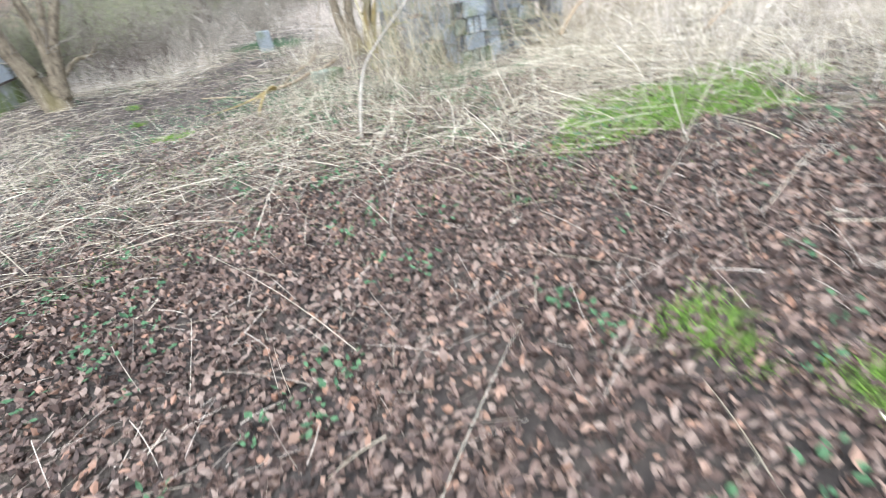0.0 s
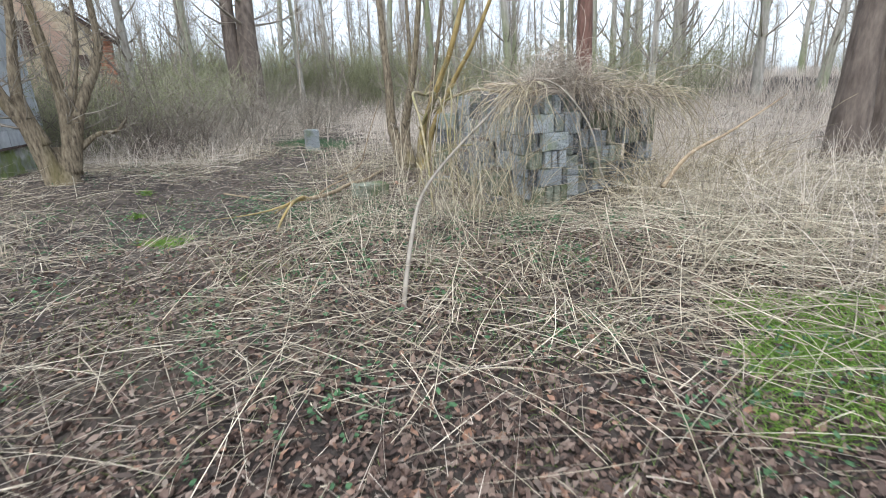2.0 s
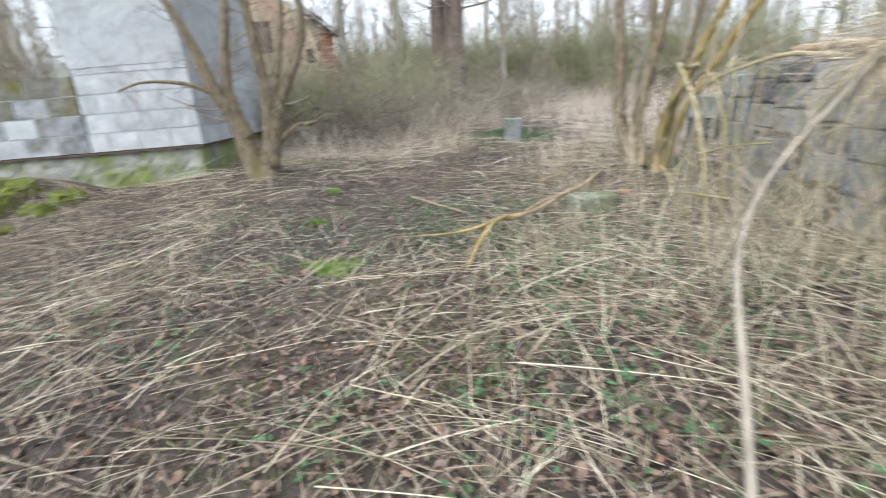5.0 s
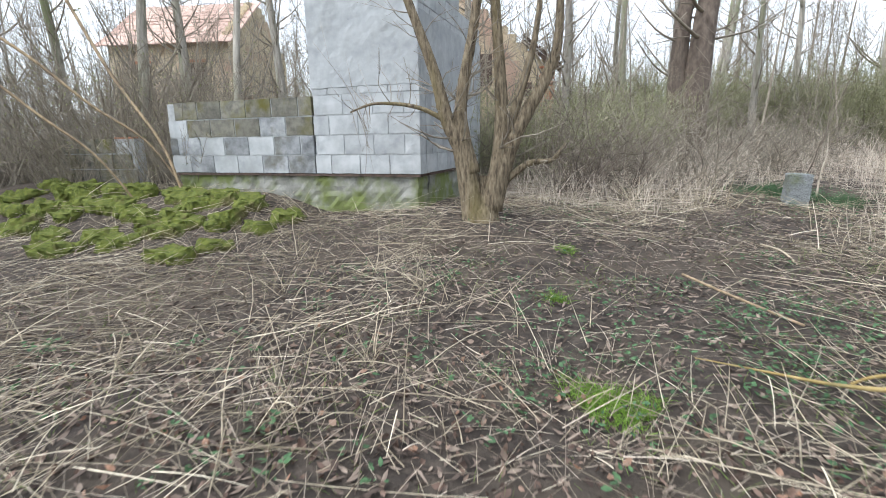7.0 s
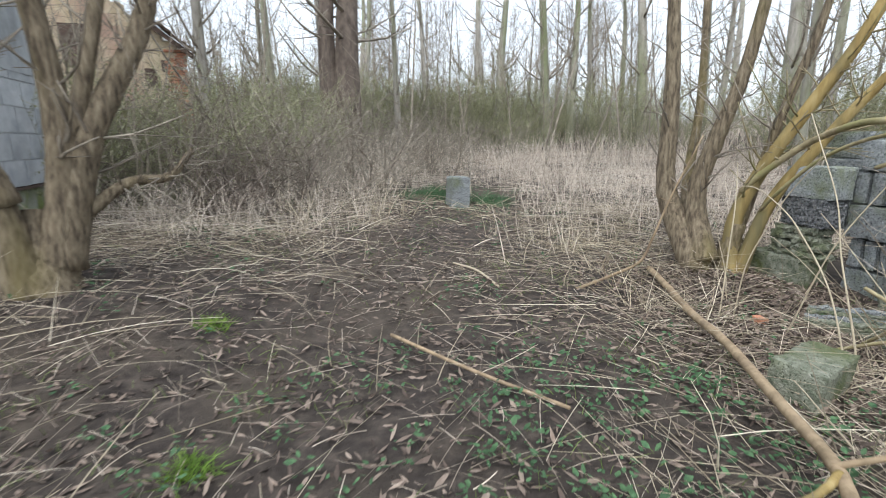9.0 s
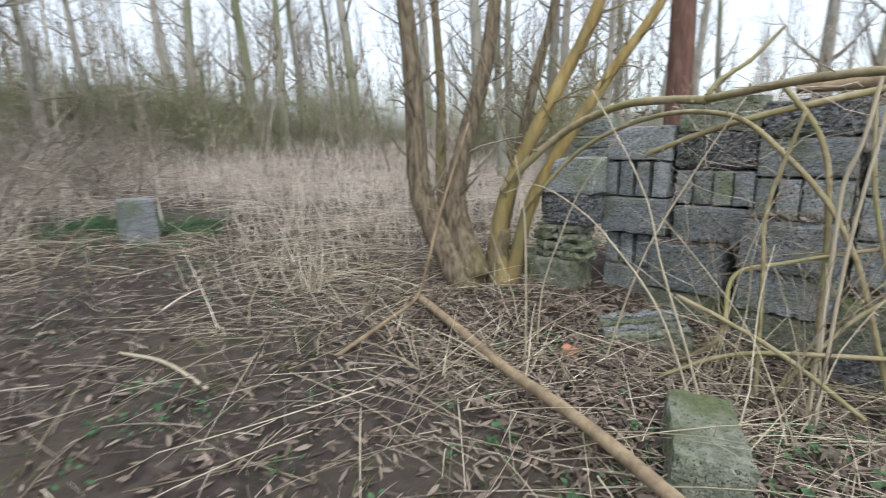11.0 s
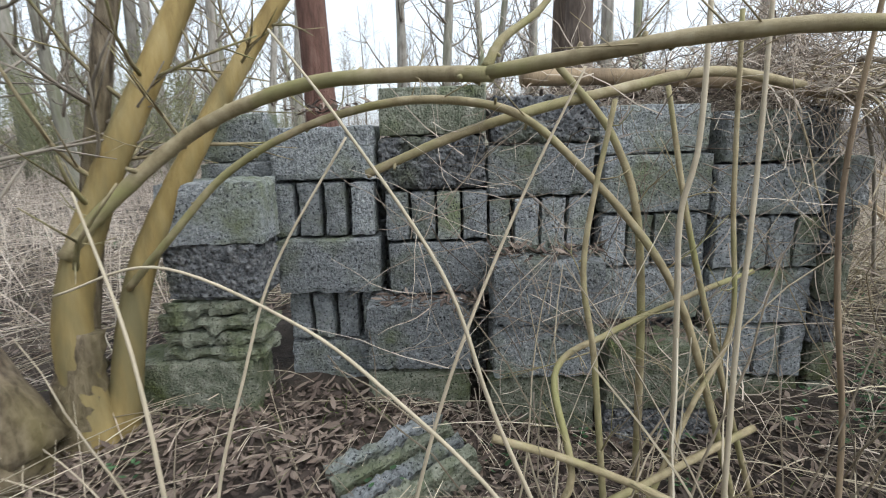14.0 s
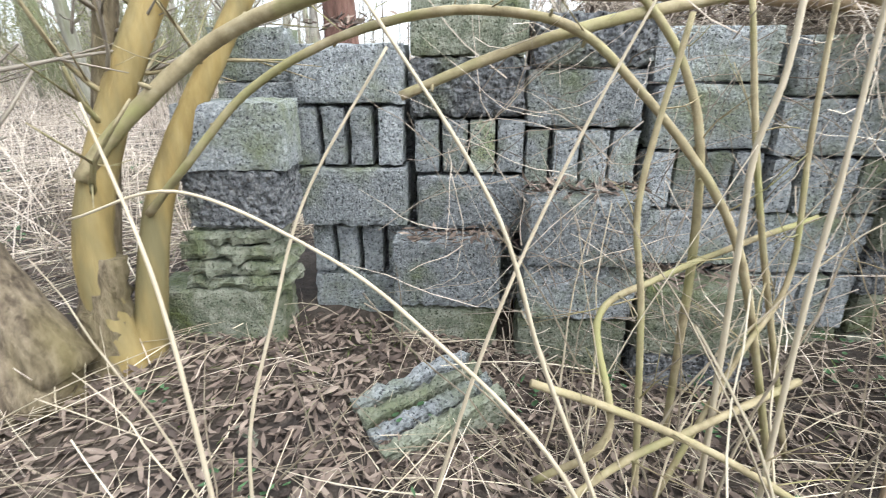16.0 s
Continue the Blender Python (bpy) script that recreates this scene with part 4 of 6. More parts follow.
WOOD_EAST = (
    (20.0, 15.0, 2, 1.1, 3), (11.0, 12.5, 0, 0.6, 5), (14.0, 5.5, 1, 1.0, 2), (19.0, 8.5, 0, 1.1, -3),
    (6.2, 17.0, 2, 0.6, 3), (4.2, 18.5, 0, 0.6, -2), (-28, 30, 0, 1.1, 3), (-3.5, 38, 1, 1.1, 2),
    (5.5, 40, 2, 1.1, -3), (-12, 41, 0, 1.2, 2), (14, 43, 1, 1.2, 2),
)


def make_woods():
    rng = random.Random(8)
    kinds = [tall_tree(31, 14.0, 0.2, M_BARK_GREY), tall_tree(32, 15.5, 0.24, M_BARK_GREY), tall_tree(33, 13.0, 0.17, M_BARK_GREY)]
    for k in kinds:
        tagged(k, ALDER, "tree", "trees of the wood")
    used = set()
    for x, y, v, s, lean in (*WOOD_NORTH, *WOOD_NORTH_EAST, *WOOD_WEST, *WOOD_EAST):
        m = pose(x, y, gz(x, y) - 0.05, 0, lean, rng.uniform(0, 360)) @ Matrix.Diagonal((s, s, 0.6 + 0.4 * s, 1))
        if v in used:
            copy_thing(kinds[v], m)
        else:
            used.add(v)
            kinds[v].matrix_world = m
    # the reddish pine behind the stack, the double trunk by the path and the broad trunk in the reeds
    pine = tall_tree(41, 15.0, 0.155, M_BARK_RED, 0.5, 10)
    pine.name = "pine_tree"
    tagged(pine, "straight pine trunk with reddish brown bark behind the stack", "tree")
    pine.matrix_world = pose(2.81, 12.33, gz(2.81, 12.33), 0, 1, 0)
    brown = tall_tree(42, 15.0, 0.19, M_BARK_BROWN, 0.12, 16)
    brown.matrix_world = pose(-7.95, 21.6, gz(-7.95, 21.6), 0, -1.0, 0) @ Matrix.Diagonal((1.5, 1.5, 1, 1))
    tagged(brown, "dark brown tree trunk, one of a close pair", "tree", "paired trunks")
    for dx, dy, s, lean in ((-7.55, 21.75, 1.4, 0.6),):
        t = copy_thing(brown, pose(dx, dy, gz(dx, dy), 0, lean, 140 * dx) @ Matrix.Diagonal((s, s, 1, 1)))
        tagged(t, "dark brown tree trunk, one of a close pair", "tree", "paired trunks")
    for x, y, s, lean in ((6.5, 9.9, 0.8, -1), (7.3, 10.3, 0.55, 4)):
        b = copy_thing(brown, pose(x, y, gz(x, y), 0, lean, 77 * x) @ Matrix.Diagonal((s, s, 1.1, 1)))
        tagged(b, "broad grey-green trunk standing in tangled dry grass", "tree")


make_woods()


def bush(seed, n, height, radius, mat, buds):
    """A thicket shrub: many thin stems from the ground, twigs on them and small buds."""
    rng = np.random.default_rng(seed)
    a, r = rng.random(n) * 6.283, radius * np.sqrt(rng.random(n))
    base = np.stack([r * np.cos(a), r * np.sin(a), np.full(n, -0.1)], 1)
    way = np.stack([np.cos(a) * 0.3 + rng.normal(0, 0.15, n), np.sin(a) * 0.3 + rng.normal(0, 0.15, n), np.ones(n)], 1)
    way /= np.linalg.norm(way, axis=1, keepdims=True)
    ln = height * (0.55 + 0.5 * rng.random(n))
    bend = np.stack([np.cos(a), np.sin(a), -0.4 * np.ones(n)], 1) * (0.25 * ln * rng.random(n))[:, None]
    v1, f1 = stems(base, way, ln, 0.006 + 0.008 * rng.random(n), bend, 5, 3, 0.25)
    m = n * 7
    i = rng.integers(0, n, m)
    t = 0.2 + 0.8 * rng.random(m)
    b2 = base[i] + way[i] * (ln[i] * t)[:, None] + bend[i] * (t ** 2)[:, None]
    w2 = rng.normal(0, 0.6, (m, 3)) + way[i] * 0.8
    w2 /= np.linalg.norm(w2, axis=1, keepdims=True)
    l2 = 0.25 + 0.55 * rng.random(m)
    v2, f2 = stems(b2, w2, l2, np.full(m, 0.0055), np.tile([0, 0, 0.05], (m, 1)), 2, 3, 0.3)
    root = new("thicket_shrub")
    part("brushwood", np_mesh("brushwood", np.vstack([v1, v2]), np.vstack([f1, f2 + len(v1)]), mat), root)
    if buds:
        k = rng.integers(0, m, buds)
        tt = rng.random(buds)
        v3, f3 = leaves(b2[k] + w2[k] * (l2[k] * tt)[:, None], rng.random(buds) * 6.283, 0.03 + 0.04 * rng.random(buds), np.full(buds, 0.022), rng.normal(0.5, 0.5, buds), rng.normal(0, 0.6, buds), np.full(buds, 0.1))
        part("foliage", np_mesh("foliage", v3, f3, M_BUD), root)
    return root


def make_thicket():
    rng = random.Random(4)
    kinds = [bush(51, 110, 3.2, 1.5, M_BUSH, 5200), bush(52, 95, 2.6, 1.3, M_BUSH, 4200), bush(53, 70, 2.6, 1.0, M_TWIG, 500)]
    for k, lab in zip(kinds, ("dense olive-green thicket shrub coming into bud", "olive-green shrub at the wood's edge", "leafless grey-brown shrub in dry grass")):
        tagged(k, lab, "shrub", "shrubs of the thicket")
    spots = []
    for k in range(30):
        x = -17 + k * 0.8
        spots.append((x + rng.uniform(-0.5, 0.5), 31.0 + 2.5 * math.sin(k * 0.9) + rng.uniform(-3.5, 3.5) - 0.12 * x, rng.choice((0, 0, 1, 2)), rng.uniform(0.5, 1.15)))
    for k in range(46):
        spots.append((-11.0 + rng.uniform(-4.5, 3.2), 16 + rng.uniform(-4, 8), rng.choice((2, 2, 1)), rng.uniform(0.6, 1.0)))
    for k in range(9):
        spots.append((-12.5 - 0.9 * k + rng.uniform(-0.6, 0.6), 9.5 + rng.uniform(-2.5, 2.5), 2, rng.uniform(0.6, 0.95)))
    for k in range(14):
        spots.append((9 + k * 1.9, 36 + rng.uniform(-4, 5), rng.choice((0, 2, 2)), rng.uniform(0.5, 1.0)))
    spots += [(-13.4, 8.6, 2, 0.7), (-12.2, 9.6, 2, 0.75), (-12.6, 7.3, 2, 0.5), (-14.2, 7.4, 2, 0.7), (-13.6, 6.3, 2, 0.55), (-10.6, 10.4, 2, 0.75), (-9.6, 11.4, 2, 0.7), (-15.5, 5.6, 2, 0.8), (-11.6, 11.8, 2, 0.9)]
    spots += [(6.8, 22.0, 1, 1.2), (7.6, 21.2, 0, 1.1), (11.2, 24.6, 0, 0.9), (-7.4, 14.2, 2, 0.7), (-6.6, 15.8, 2, 0.6), (-9.2, 13.2, 2, 0.8), (-8.6, 15.0, 2, 0.7), (-4.6, 21.0, 2, 0.6)]
    for k in range(54):
        a, r = radians(-4 + 64 * (k + rng.uniform(-0.4, 0.4)) / 53), rng.uniform(20, 28)
        spots.append((-3 - r * math.sin(a), 7 + r * math.cos(a), rng.choice((0, 0, 1)), rng.uniform(0.75, 1.15)))
    spots += [(-13.5 - 6.5 * rng.random(), 4.5 + 9.5 * rng.random(), 2, rng.uniform(1.0, 1.6)) for k in range(16)]
    used = set()
    for x, y, v, s in spots:
        m = pose(x, y, gz(x, y), 0, 0, rng.uniform(0, 360)) @ Matrix.Scale(s, 4)
        if v in used:
            copy_thing(kinds[v], m)
        else:
            used.add(v)
            kinds[v].matrix_world = m


make_thicket()


def make_brush():
    """Dark tangles of dead branches leaning over one another beside the ruin."""
    rng = np.random.default_rng(61)
    for x, y, s in ((-6.4, 14.3, 1.0), (-5.75, 15.6, 0.9), (-7.5, 15.6, 1.1), (-5.9, 17.6, 0.8), (-8.2, 18.0, 1.1), (-4.8, 19.0, 0.6), (-8.8, 14.2, 1.1), (-9.4, 16.2, 1.2), (-6.8, 13.0, 0.6), (-10.5, 18.6, 1.2), (-6.9, 19.6, 1.0), (-3.6, 22.0, 0.9), (-5.6, 22.6, 1.0), (-11.8, 15.8, 1.2)):
        tb = Tubes()
        z = gz(x, y)
        for k in range(24):
            a = rng.random() * 6.283
            b = np.array([0.8 * s * rng.normal(), 0.8 * s * rng.normal(), -0.05])
            h = np.array([math.cos(a), math.sin(a), 0]) * s
            up = s * (0.5 + 1.2 * rng.random())
            p = tb.add([b, b + h * 0.3 + [0, 0, up * 0.35], b + h * 0.7 + [0.1 * rng.normal(), 0.1 * rng.normal(), up * 0.8], b + h * (1.0 + 0.6 * rng.random()) + [0, 0, up * (1.0 + 0.5 * rng.random())]], 0.008 + 0.014 * rng.random() ** 2, 0.005, 5, 12)
            side_twigs(tb, p, 0.02, rng, 9, 0.45, 0.8, 0.2, 3)
        thing("brush_tangle", tb.mesh("brush_tangle", M_BRUSH if x + y < 7.5 else M_TWIG), "dark tangle of bare dead branches in dry stalks" if x + y < 7.5 else "pale tangle of bare dead branches in dry stalks", "brushwood", "brush beside the ruin", m=pose(x, y, z))


make_brush()


def make_far_wood():
    """The hazy far edge of the wood: countless thin trunks and twigs, all round."""
    rng = np.random.default_rng(9)
    n = 420
    a, r = -0.35 + rng.random(n) * 3.85, 42 + 45 * rng.random(n)
    thin = (a > 1.3) | (rng.random(n) < 0.4)
    a, r = a[thin], r[thin]
    n = len(a)
    x, y = -1 + r * np.cos(a), 8 + r * np.sin(a)
    base = np.stack([x, y, ground_z(x, y) - 0.3], 1)
    way = np.stack([rng.normal(0, 0.06, n), rng.normal(0, 0.06, n), np.ones(n)], 1)
    ln = 8 + 8 * rng.random(n)
    v1, f1 = stems(base, way, ln, 0.05 + 0.09 * rng.random(n), rng.normal(0, 0.4, (n, 3)), 3, 4, 0.2)
    m = 58000
    i = rng.integers(0, n, m)
    t = 0.08 + 0.9 * rng.random(m)
    b = base[i] + way[i] * (ln[i] * t)[:, None]
    w = rng.normal(0, 0.6, (m, 3)) + [0, 0, 0.5]
    w /= np.linalg.norm(w, axis=1, keepdims=True)
    v2, f2 = stems(b, w, 0.8 + 1.8 * rng.random(m), np.full(m, 0.013), np.tile([0, 0, 0.3], (m, 1)), 2, 3, 0.3)
    k = 5000
    a, r = -0.35 + rng.random(k) * 3.85, 40 + 40 * rng.random(k)
    x, y = -1 + r * np.cos(a), 8 + r * np.sin(a)
    keep = np.sin(a * 3 + 1) + rng.normal(0, 0.6, k) > -0.4
    x, y = x[keep], y[keep]
    k = len(x)
    b = np.stack([x, y, ground_z(x, y) - 0.1], 1)
    w = rng.normal(0, 0.3, (k, 3)) + [0, 0, 1]
    w /= np.linalg.norm(w, axis=1, keepdims=True)
    v3, f3 = stems(b, w, 1.2 + 2.4 * rng.random(k), np.full(k, 0.022), np.zeros((k, 3)), 2, 3, 0.3)
    v = np.vstack([v1, v2, v3])
    f = np.vstack([f1, f2 + len(v1), f3 + len(v1) + len(v2)])
    thing("far_wood", np_mesh("far_wood", v, f, M_TWIG), "hazy bare wood in the distance", "wood", kind="stuff")


make_far_wood()


def make_saplings():
    """Thin bare poles and brush between the clearing and the wood, beyond counting."""
    rng = np.random.default_rng(19)
    n = 560
    x, y = rng.uniform(-26, 30, n), rng.uniform(17, 46, n)
    west = rng.random(n) < 0.32
    x, y = np.where(west, rng.uniform(-24, -10, n), x), np.where(west, rng.uniform(2, 24, n), y)
    k = (np.hypot(x + 1, y - 8) > 12) & ((x < 4) | (rng.random(n) < 0.35)) & ~((x > -14.5) & (x < -6.5) & (y > 5) & (y < 13))
    x, y = x[k], y[k]
    n = len(x)
    base = np.stack([x, y, ground_z(x, y) - 0.1], 1)
    way = np.stack([rng.normal(0, 0.12, n), rng.normal(0, 0.12, n), np.ones(n)], 1)
    ln = 2.5 + 5.5 * rng.random(n)
    bend = rng.normal(0, 0.4, (n, 3)) * [1, 1, 0]
    v1, f1 = stems(base, way, ln, 0.012 + 0.03 * rng.random(n) ** 2, bend, 6, 4, 0.2)
    m = n * 46
    i = rng.integers(0, n, m)
    t = 0.12 + 0.88 * rng.random(m)
    b = base[i] + way[i] * (ln[i] * t)[:, None] + bend[i] * (t ** 2)[:, None]
    w = rng.normal(0, 0.6, (m, 3)) + [0, 0, 0.6]
    w /= np.linalg.norm(w, axis=1, keepdims=True)
    v2, f2 = stems(b, w, 0.3 + 0.9 * rng.random(m), np.full(m, 0.0065), rng.normal(0, 0.08, (m, 3)), 3, 3, 0.3)
    thing("saplings", np_mesh("saplings", np.vstack([v1, v2]), np.vstack([f1, f2 + len(v1)]), M_TWIG), "thin bare saplings and brush before the wood", "saplings", kind="stuff")


make_saplings()

# ---- branches over and before the stack ----
GREEN_BRANCH = "bent willow branch with greenish bark arching over the stack"
branch("arching_branch", [(-0.63, 11.36, 0.82), (-0.53, 11.23, 1.0), (-0.36, 10.89, 1.29), (-0.32, 10.44, 1.43), (-0.38, 10.03, 1.44), (-0.47, 9.66, 1.41)], 0.031, 0.023, M_BRANCH, GREEN_BRANCH, seed=2, sprigs=7, knots=5, sides=10)
branch("arching_branch", [(-0.47, 9.67, 1.415), (-0.54, 9.31, 1.44), (-0.58, 9.1, 1.45), (-0.6, 8.84, 1.44), (-0.59, 8.5, 1.38), (-0.5, 8.1, 1.1), (-0.42, 7.8, 0.6), (-0.38, 7.6, -0.1)], 0.021, 0.013, M_BRANCH, GREEN_BRANCH, seed=3, sprigs=7, knots=4)
branch("arching_branch", [(-0.5, 11.22, 0.66), (-0.49, 10.96, 0.88), (-0.39, 10.74, 1.12), (-0.33, 10.43, 1.28), (-0.27, 10.11, 1.36), (-0.24, 9.84, 1.36), (-0.22, 9.62, 1.3), (-0.18, 9.44, 1.14), (-0.14, 9.26, 0.94), (-0.14, 9.13, 0.75), (-0.12, 9.02, 0.48), (-0.09, 8.82, -0.2)], 0.016, 0.013, M_BRANCH, "thin arching willow shoot rooted at both ends", seed=4, sprigs=9, knots=6)
branch("broken_branch", [(-0.34, 10.15, 1.12), (-0.23, 9.89, 1.23), (-0.14, 9.64, 1.31), (0.02, 9.35, 1.38), (0.28, 8.98, 1.45), (0.6, 8.6, 1.4)], 0.016, 0.021, M_BRANCH, "broken branch leaning on the stack's top", seed=5, knots=3)
branch("twig", [(-0.46, 9.68, 1.43), (-0.42, 9.64, 1.51), (-0.32, 9.55, 1.6), (-0.2, 9.47, 1.75)], 0.016, 0.008, M_BRANCH, "upright side shoot of an arching branch", seed=6, knots=2)
branch("log", [(0.5, 9.75, 1.5), (0.76, 9.35, 1.5), (0.84, 8.86, 1.46), (0.93, 8.44, 1.4), (1.0, 8.25, 1.36)], 0.042, 0.034, M_DEADLOG, "weathered log lying along the stack's top", "log", seed=7, knots=4, sides=10)
SHOOT = "slender yellow-green willow shoot before the stack"
SHOOTS = "willow shoots before the stack"
branch("shoot", [(-0.2, 9.33, 1.34), (-0.31, 9.4, 0.85), (-0.37, 9.35, 0.5), (-0.44, 9.28, -0.2)], 0.009, 0.012, M_BRANCH, SHOOT, "shoot", group=SHOOTS, sprigs=4, seed=8, knots=3)
branch("shoot", [(-0.06, 9.54, 1.49), (-0.06, 9.32, 1.2), (-0.1, 9.22, 0.8), (-0.1, 9.18, -0.2)], 0.013, 0.015, M_BRANCH, SHOOT, "shoot", group=SHOOTS, sprigs=4, seed=9, knots=3)
branch("shoot", [(0.04, 9.16, 1.39), (-0.04, 9.04, 0.8), (0.01, 8.75, -0.2)], 0.009, 0.012, M_BRANCH, SHOOT, "shoot", group=SHOOTS, sprigs=4, seed=10, knots=3)
branch("shoot", [(0.13, 8.94, 1.63), (0.06, 8.92, 1.0), (-0.02, 8.9, 0.55), (-0.21, 9.04, 0.3), (-0.45, 9.23, -0.12)], 0.008, 0.01, M_BRANCH, SHOOT, "shoot", group=SHOOTS, sprigs=4, seed=11, knots=3)
branch("shoot", [(-0.63, 9.59, 0.0), (-0.6, 9.4, 0.22), (-0.42, 9.47, 0.49), (-0.24, 9.31, 0.57), (-0.03, 9.04, 0.66), (0.2, 8.8, 0.7)], 0.012, 0.01, M_BRANCH, SHOOT, "shoot", group=SHOOTS, sprigs=4, seed=12)
branch("shoot", [(-0.66, 9.62, 0.38), (-0.59, 9.39, 0.3), (-0.56, 9.1, 0.2), (-0.5, 8.8, 0.02)], 0.013, 0.011, M_BRANCH, SHOOT, "shoot", group=SHOOTS, sprigs=4, seed=13)
branch("shoot", [(-0.05, 8.8, 0.18), (-0.4, 9.13, 0.17), (-0.6, 9.36, 0.12), (-0.8, 9.6, -0.05)], 0.013, 0.011, M_BRANCH, SHOOT, "shoot", group=SHOOTS, sprigs=4, seed=14)
PALE = "tall pale dead stalk standing before the stack"
PALES = "dead stalks before the stack"
branch("stalk", [(-0.08, 9.07, 1.75), (-0.19, 9.08, 1.22), (-0.23, 9.12, 0.98), (-0.26, 9.11, 0.66), (-0.34, 9.08, -0.2)], 0.008, 0.01, M_STRAW, PALE, "stalk", group=PALES, seed=15)
branch("stalk", [(-0.28, 8.96, 1.8), (-0.35, 8.96, 1.27), (-0.41, 8.97, 0.95), (-0.45, 8.98, 0.61), (-0.52, 8.97, -0.15)], 0.006, 0.008, M_STRAW, PALE, "stalk", group=PALES, seed=16)
branch("stalk", [(-0.35, 8.74, 1.6), (-0.4, 8.78, 1.16), (-0.43, 8.77, 0.85), (-0.4, 8.69, 0.4), (-0.44, 8.66, -0.15)], 0.006, 0.008, M_DEADLOG, "grey-brown woody stem in the undergrowth", "stalk", group=PALES, seed=17, knots=4)
branch("stalk", [(-0.86, 10.1, 1.5), (-0.88, 9.92, 1.29), (-0.88, 9.68, 0.94), (-0.88, 9.56, 0.6), (-0.86, 9.4, 0.2), (-0.84, 9.3, -0.1)], 0.003, 0.007, M_STRAW, PALE, "stalk", group=PALES, seed=18)
branch("stalk", [(-0.58, 9.4, 1.4), (-0.7, 9.55, 1.05), (-0.85, 9.7, 0.6), (-0.95, 9.85, -0.05)], 0.003, 0.006, M_STRAW, PALE, "stalk", group=PALES, seed=19)
branch("stalk", [(-1.17, 10.54, 0.91), (-1.08, 10.31, 0.97), (-1.02, 10.01, 0.85), (-0.99, 9.8, 0.7), (-0.96, 9.5, 0.4), (-0.92, 9.3, -0.05)], 0.003, 0.006, M_STRAW, PALE, "stalk", group=PALES, seed=20)
branch("stalk", [(-0.8, 9.95, 1.25), (-0.92, 10.11, 0.94), (-1.01, 10.17, 0.67), (-1.09, 10.23, 0.35), (-1.12, 10.25, -0.05)], 0.003, 0.0055, M_STRAW, PALE, "stalk", group=PALES, seed=21)
branch("stalk", [(-1.14, 10.45, 1.15), (-1.19, 10.31, 0.92), (-1.22, 10.24, 0.75), (-1.25, 10.19, 0.5), (-1.28, 10.15, -0.05)], 0.003, 0.006, M_STRAW, PALE, "stalk", group=PALES, seed=22)

# the fallen yellow branch by the path
def fallen_branch():
    root = tagged(new("fallen_branch"), "forked fallen branch with mustard-yellow bark on dry stalks", "branch")
    rng = np.random.default_rng(6)
    for nm, pts, r0, r1, mat in (
            ("stem", [(-1.45, 11.3, 0.04), (-1.52, 10.6, 0.06), (-1.6, 9.9, 0.08), (-1.68, 9.25, 0.15), (-1.78, 8.5, 0.17), (-1.86, 8.05, 0.2), (-1.98, 7.75, 0.22)], 0.031, 0.024, M_DEADLOG),
            ("fork", [(-1.98, 7.77, 0.22), (-2.05, 7.6, 0.25), (-2.2, 7.5, 0.2), (-2.45, 7.5, 0.14), (-2.75, 7.55, 0.09), (-3.1, 7.55, 0.06)], 0.021, 0.003, M_BARK_Y),
            ("fork", [(-1.96, 7.8, 0.22), (-1.98, 7.6, 0.28), (-2.03, 7.35, 0.26), (-2.08, 7.1, 0.15), (-2.1, 6.9, 0.04)], 0.021, 0.013, M_BARK_Y),
            ("fork", [(-1.9, 7.95, 0.22), (-2.05, 7.85, 0.2), (-2.3, 7.8, 0.12), (-2.4, 7.75, 0.06)], 0.016, 0.007, M_BARK_Y),
            ("fork", [(-1.9, 8.0, 0.21), (-1.7, 7.9, 0.35), (-1.45, 7.85, 0.45)], 0.013, 0.006, M_DEADLOG)):
        tb = Tubes()
        p = tb.add(pts, r0, r1, 10, 8 * len(pts), 0.04, rng)
        part(nm, tb.mesh(nm, mat), root, "mustard-yellow fork" if mat is M_BARK_Y else "")


fallen_branch()
branch("leaning_branch", [(-0.56, 4.58, -0.05), (-0.52, 5.3, 0.29), (-0.44, 6.1, 0.53), (-0.18, 6.9, 0.75), (0.27, 7.6, 1.09), (0.83, 8.25, 1.5), (1.25, 8.15, 1.44), (1.6, 7.9, 0.95), (1.75, 7.75, 0.3)], 0.018, 0.01, M_TWIG, "bent branch leaning over the corner of the stack", seed=30, knots=5)
branch("fallen_branch", [(2.3, 7.3, 0.25), (2.64, 7.42, 0.6), (3.25, 7.66, 0.83), (4.06, 7.99, 1.2)], 0.03, 0.008, M_DEADLOG, "dead branch sticking out of dry grass", seed=31, knots=5)
branch("fallen_branch", [(3.6, 5.9, 0.2), (4.3, 6.3, 0.5), (4.9, 6.6, 0.75), (5.4, 6.9, 1.1)], 0.025, 0.008, M_DEADLOG, "dead branch sticking out of dry grass", seed=32, knots=5)
branch("stick", [(-3.45, 11.2, 0.1), (-3.2, 10.85, 0.12), (-3.0, 10.5, 0.07)], 0.01, 0.011, M_STRAW, "pale split stick lying on the path", "stick", seed=33)
branch("stick", [(-3.75, 9.4, 0.06), (-3.2, 8.9, 0.08), (-2.7, 8.55, 0.07)], 0.013, 0.01, M_DEADLOG, "brown stick lying across the path", "stick", seed=34)

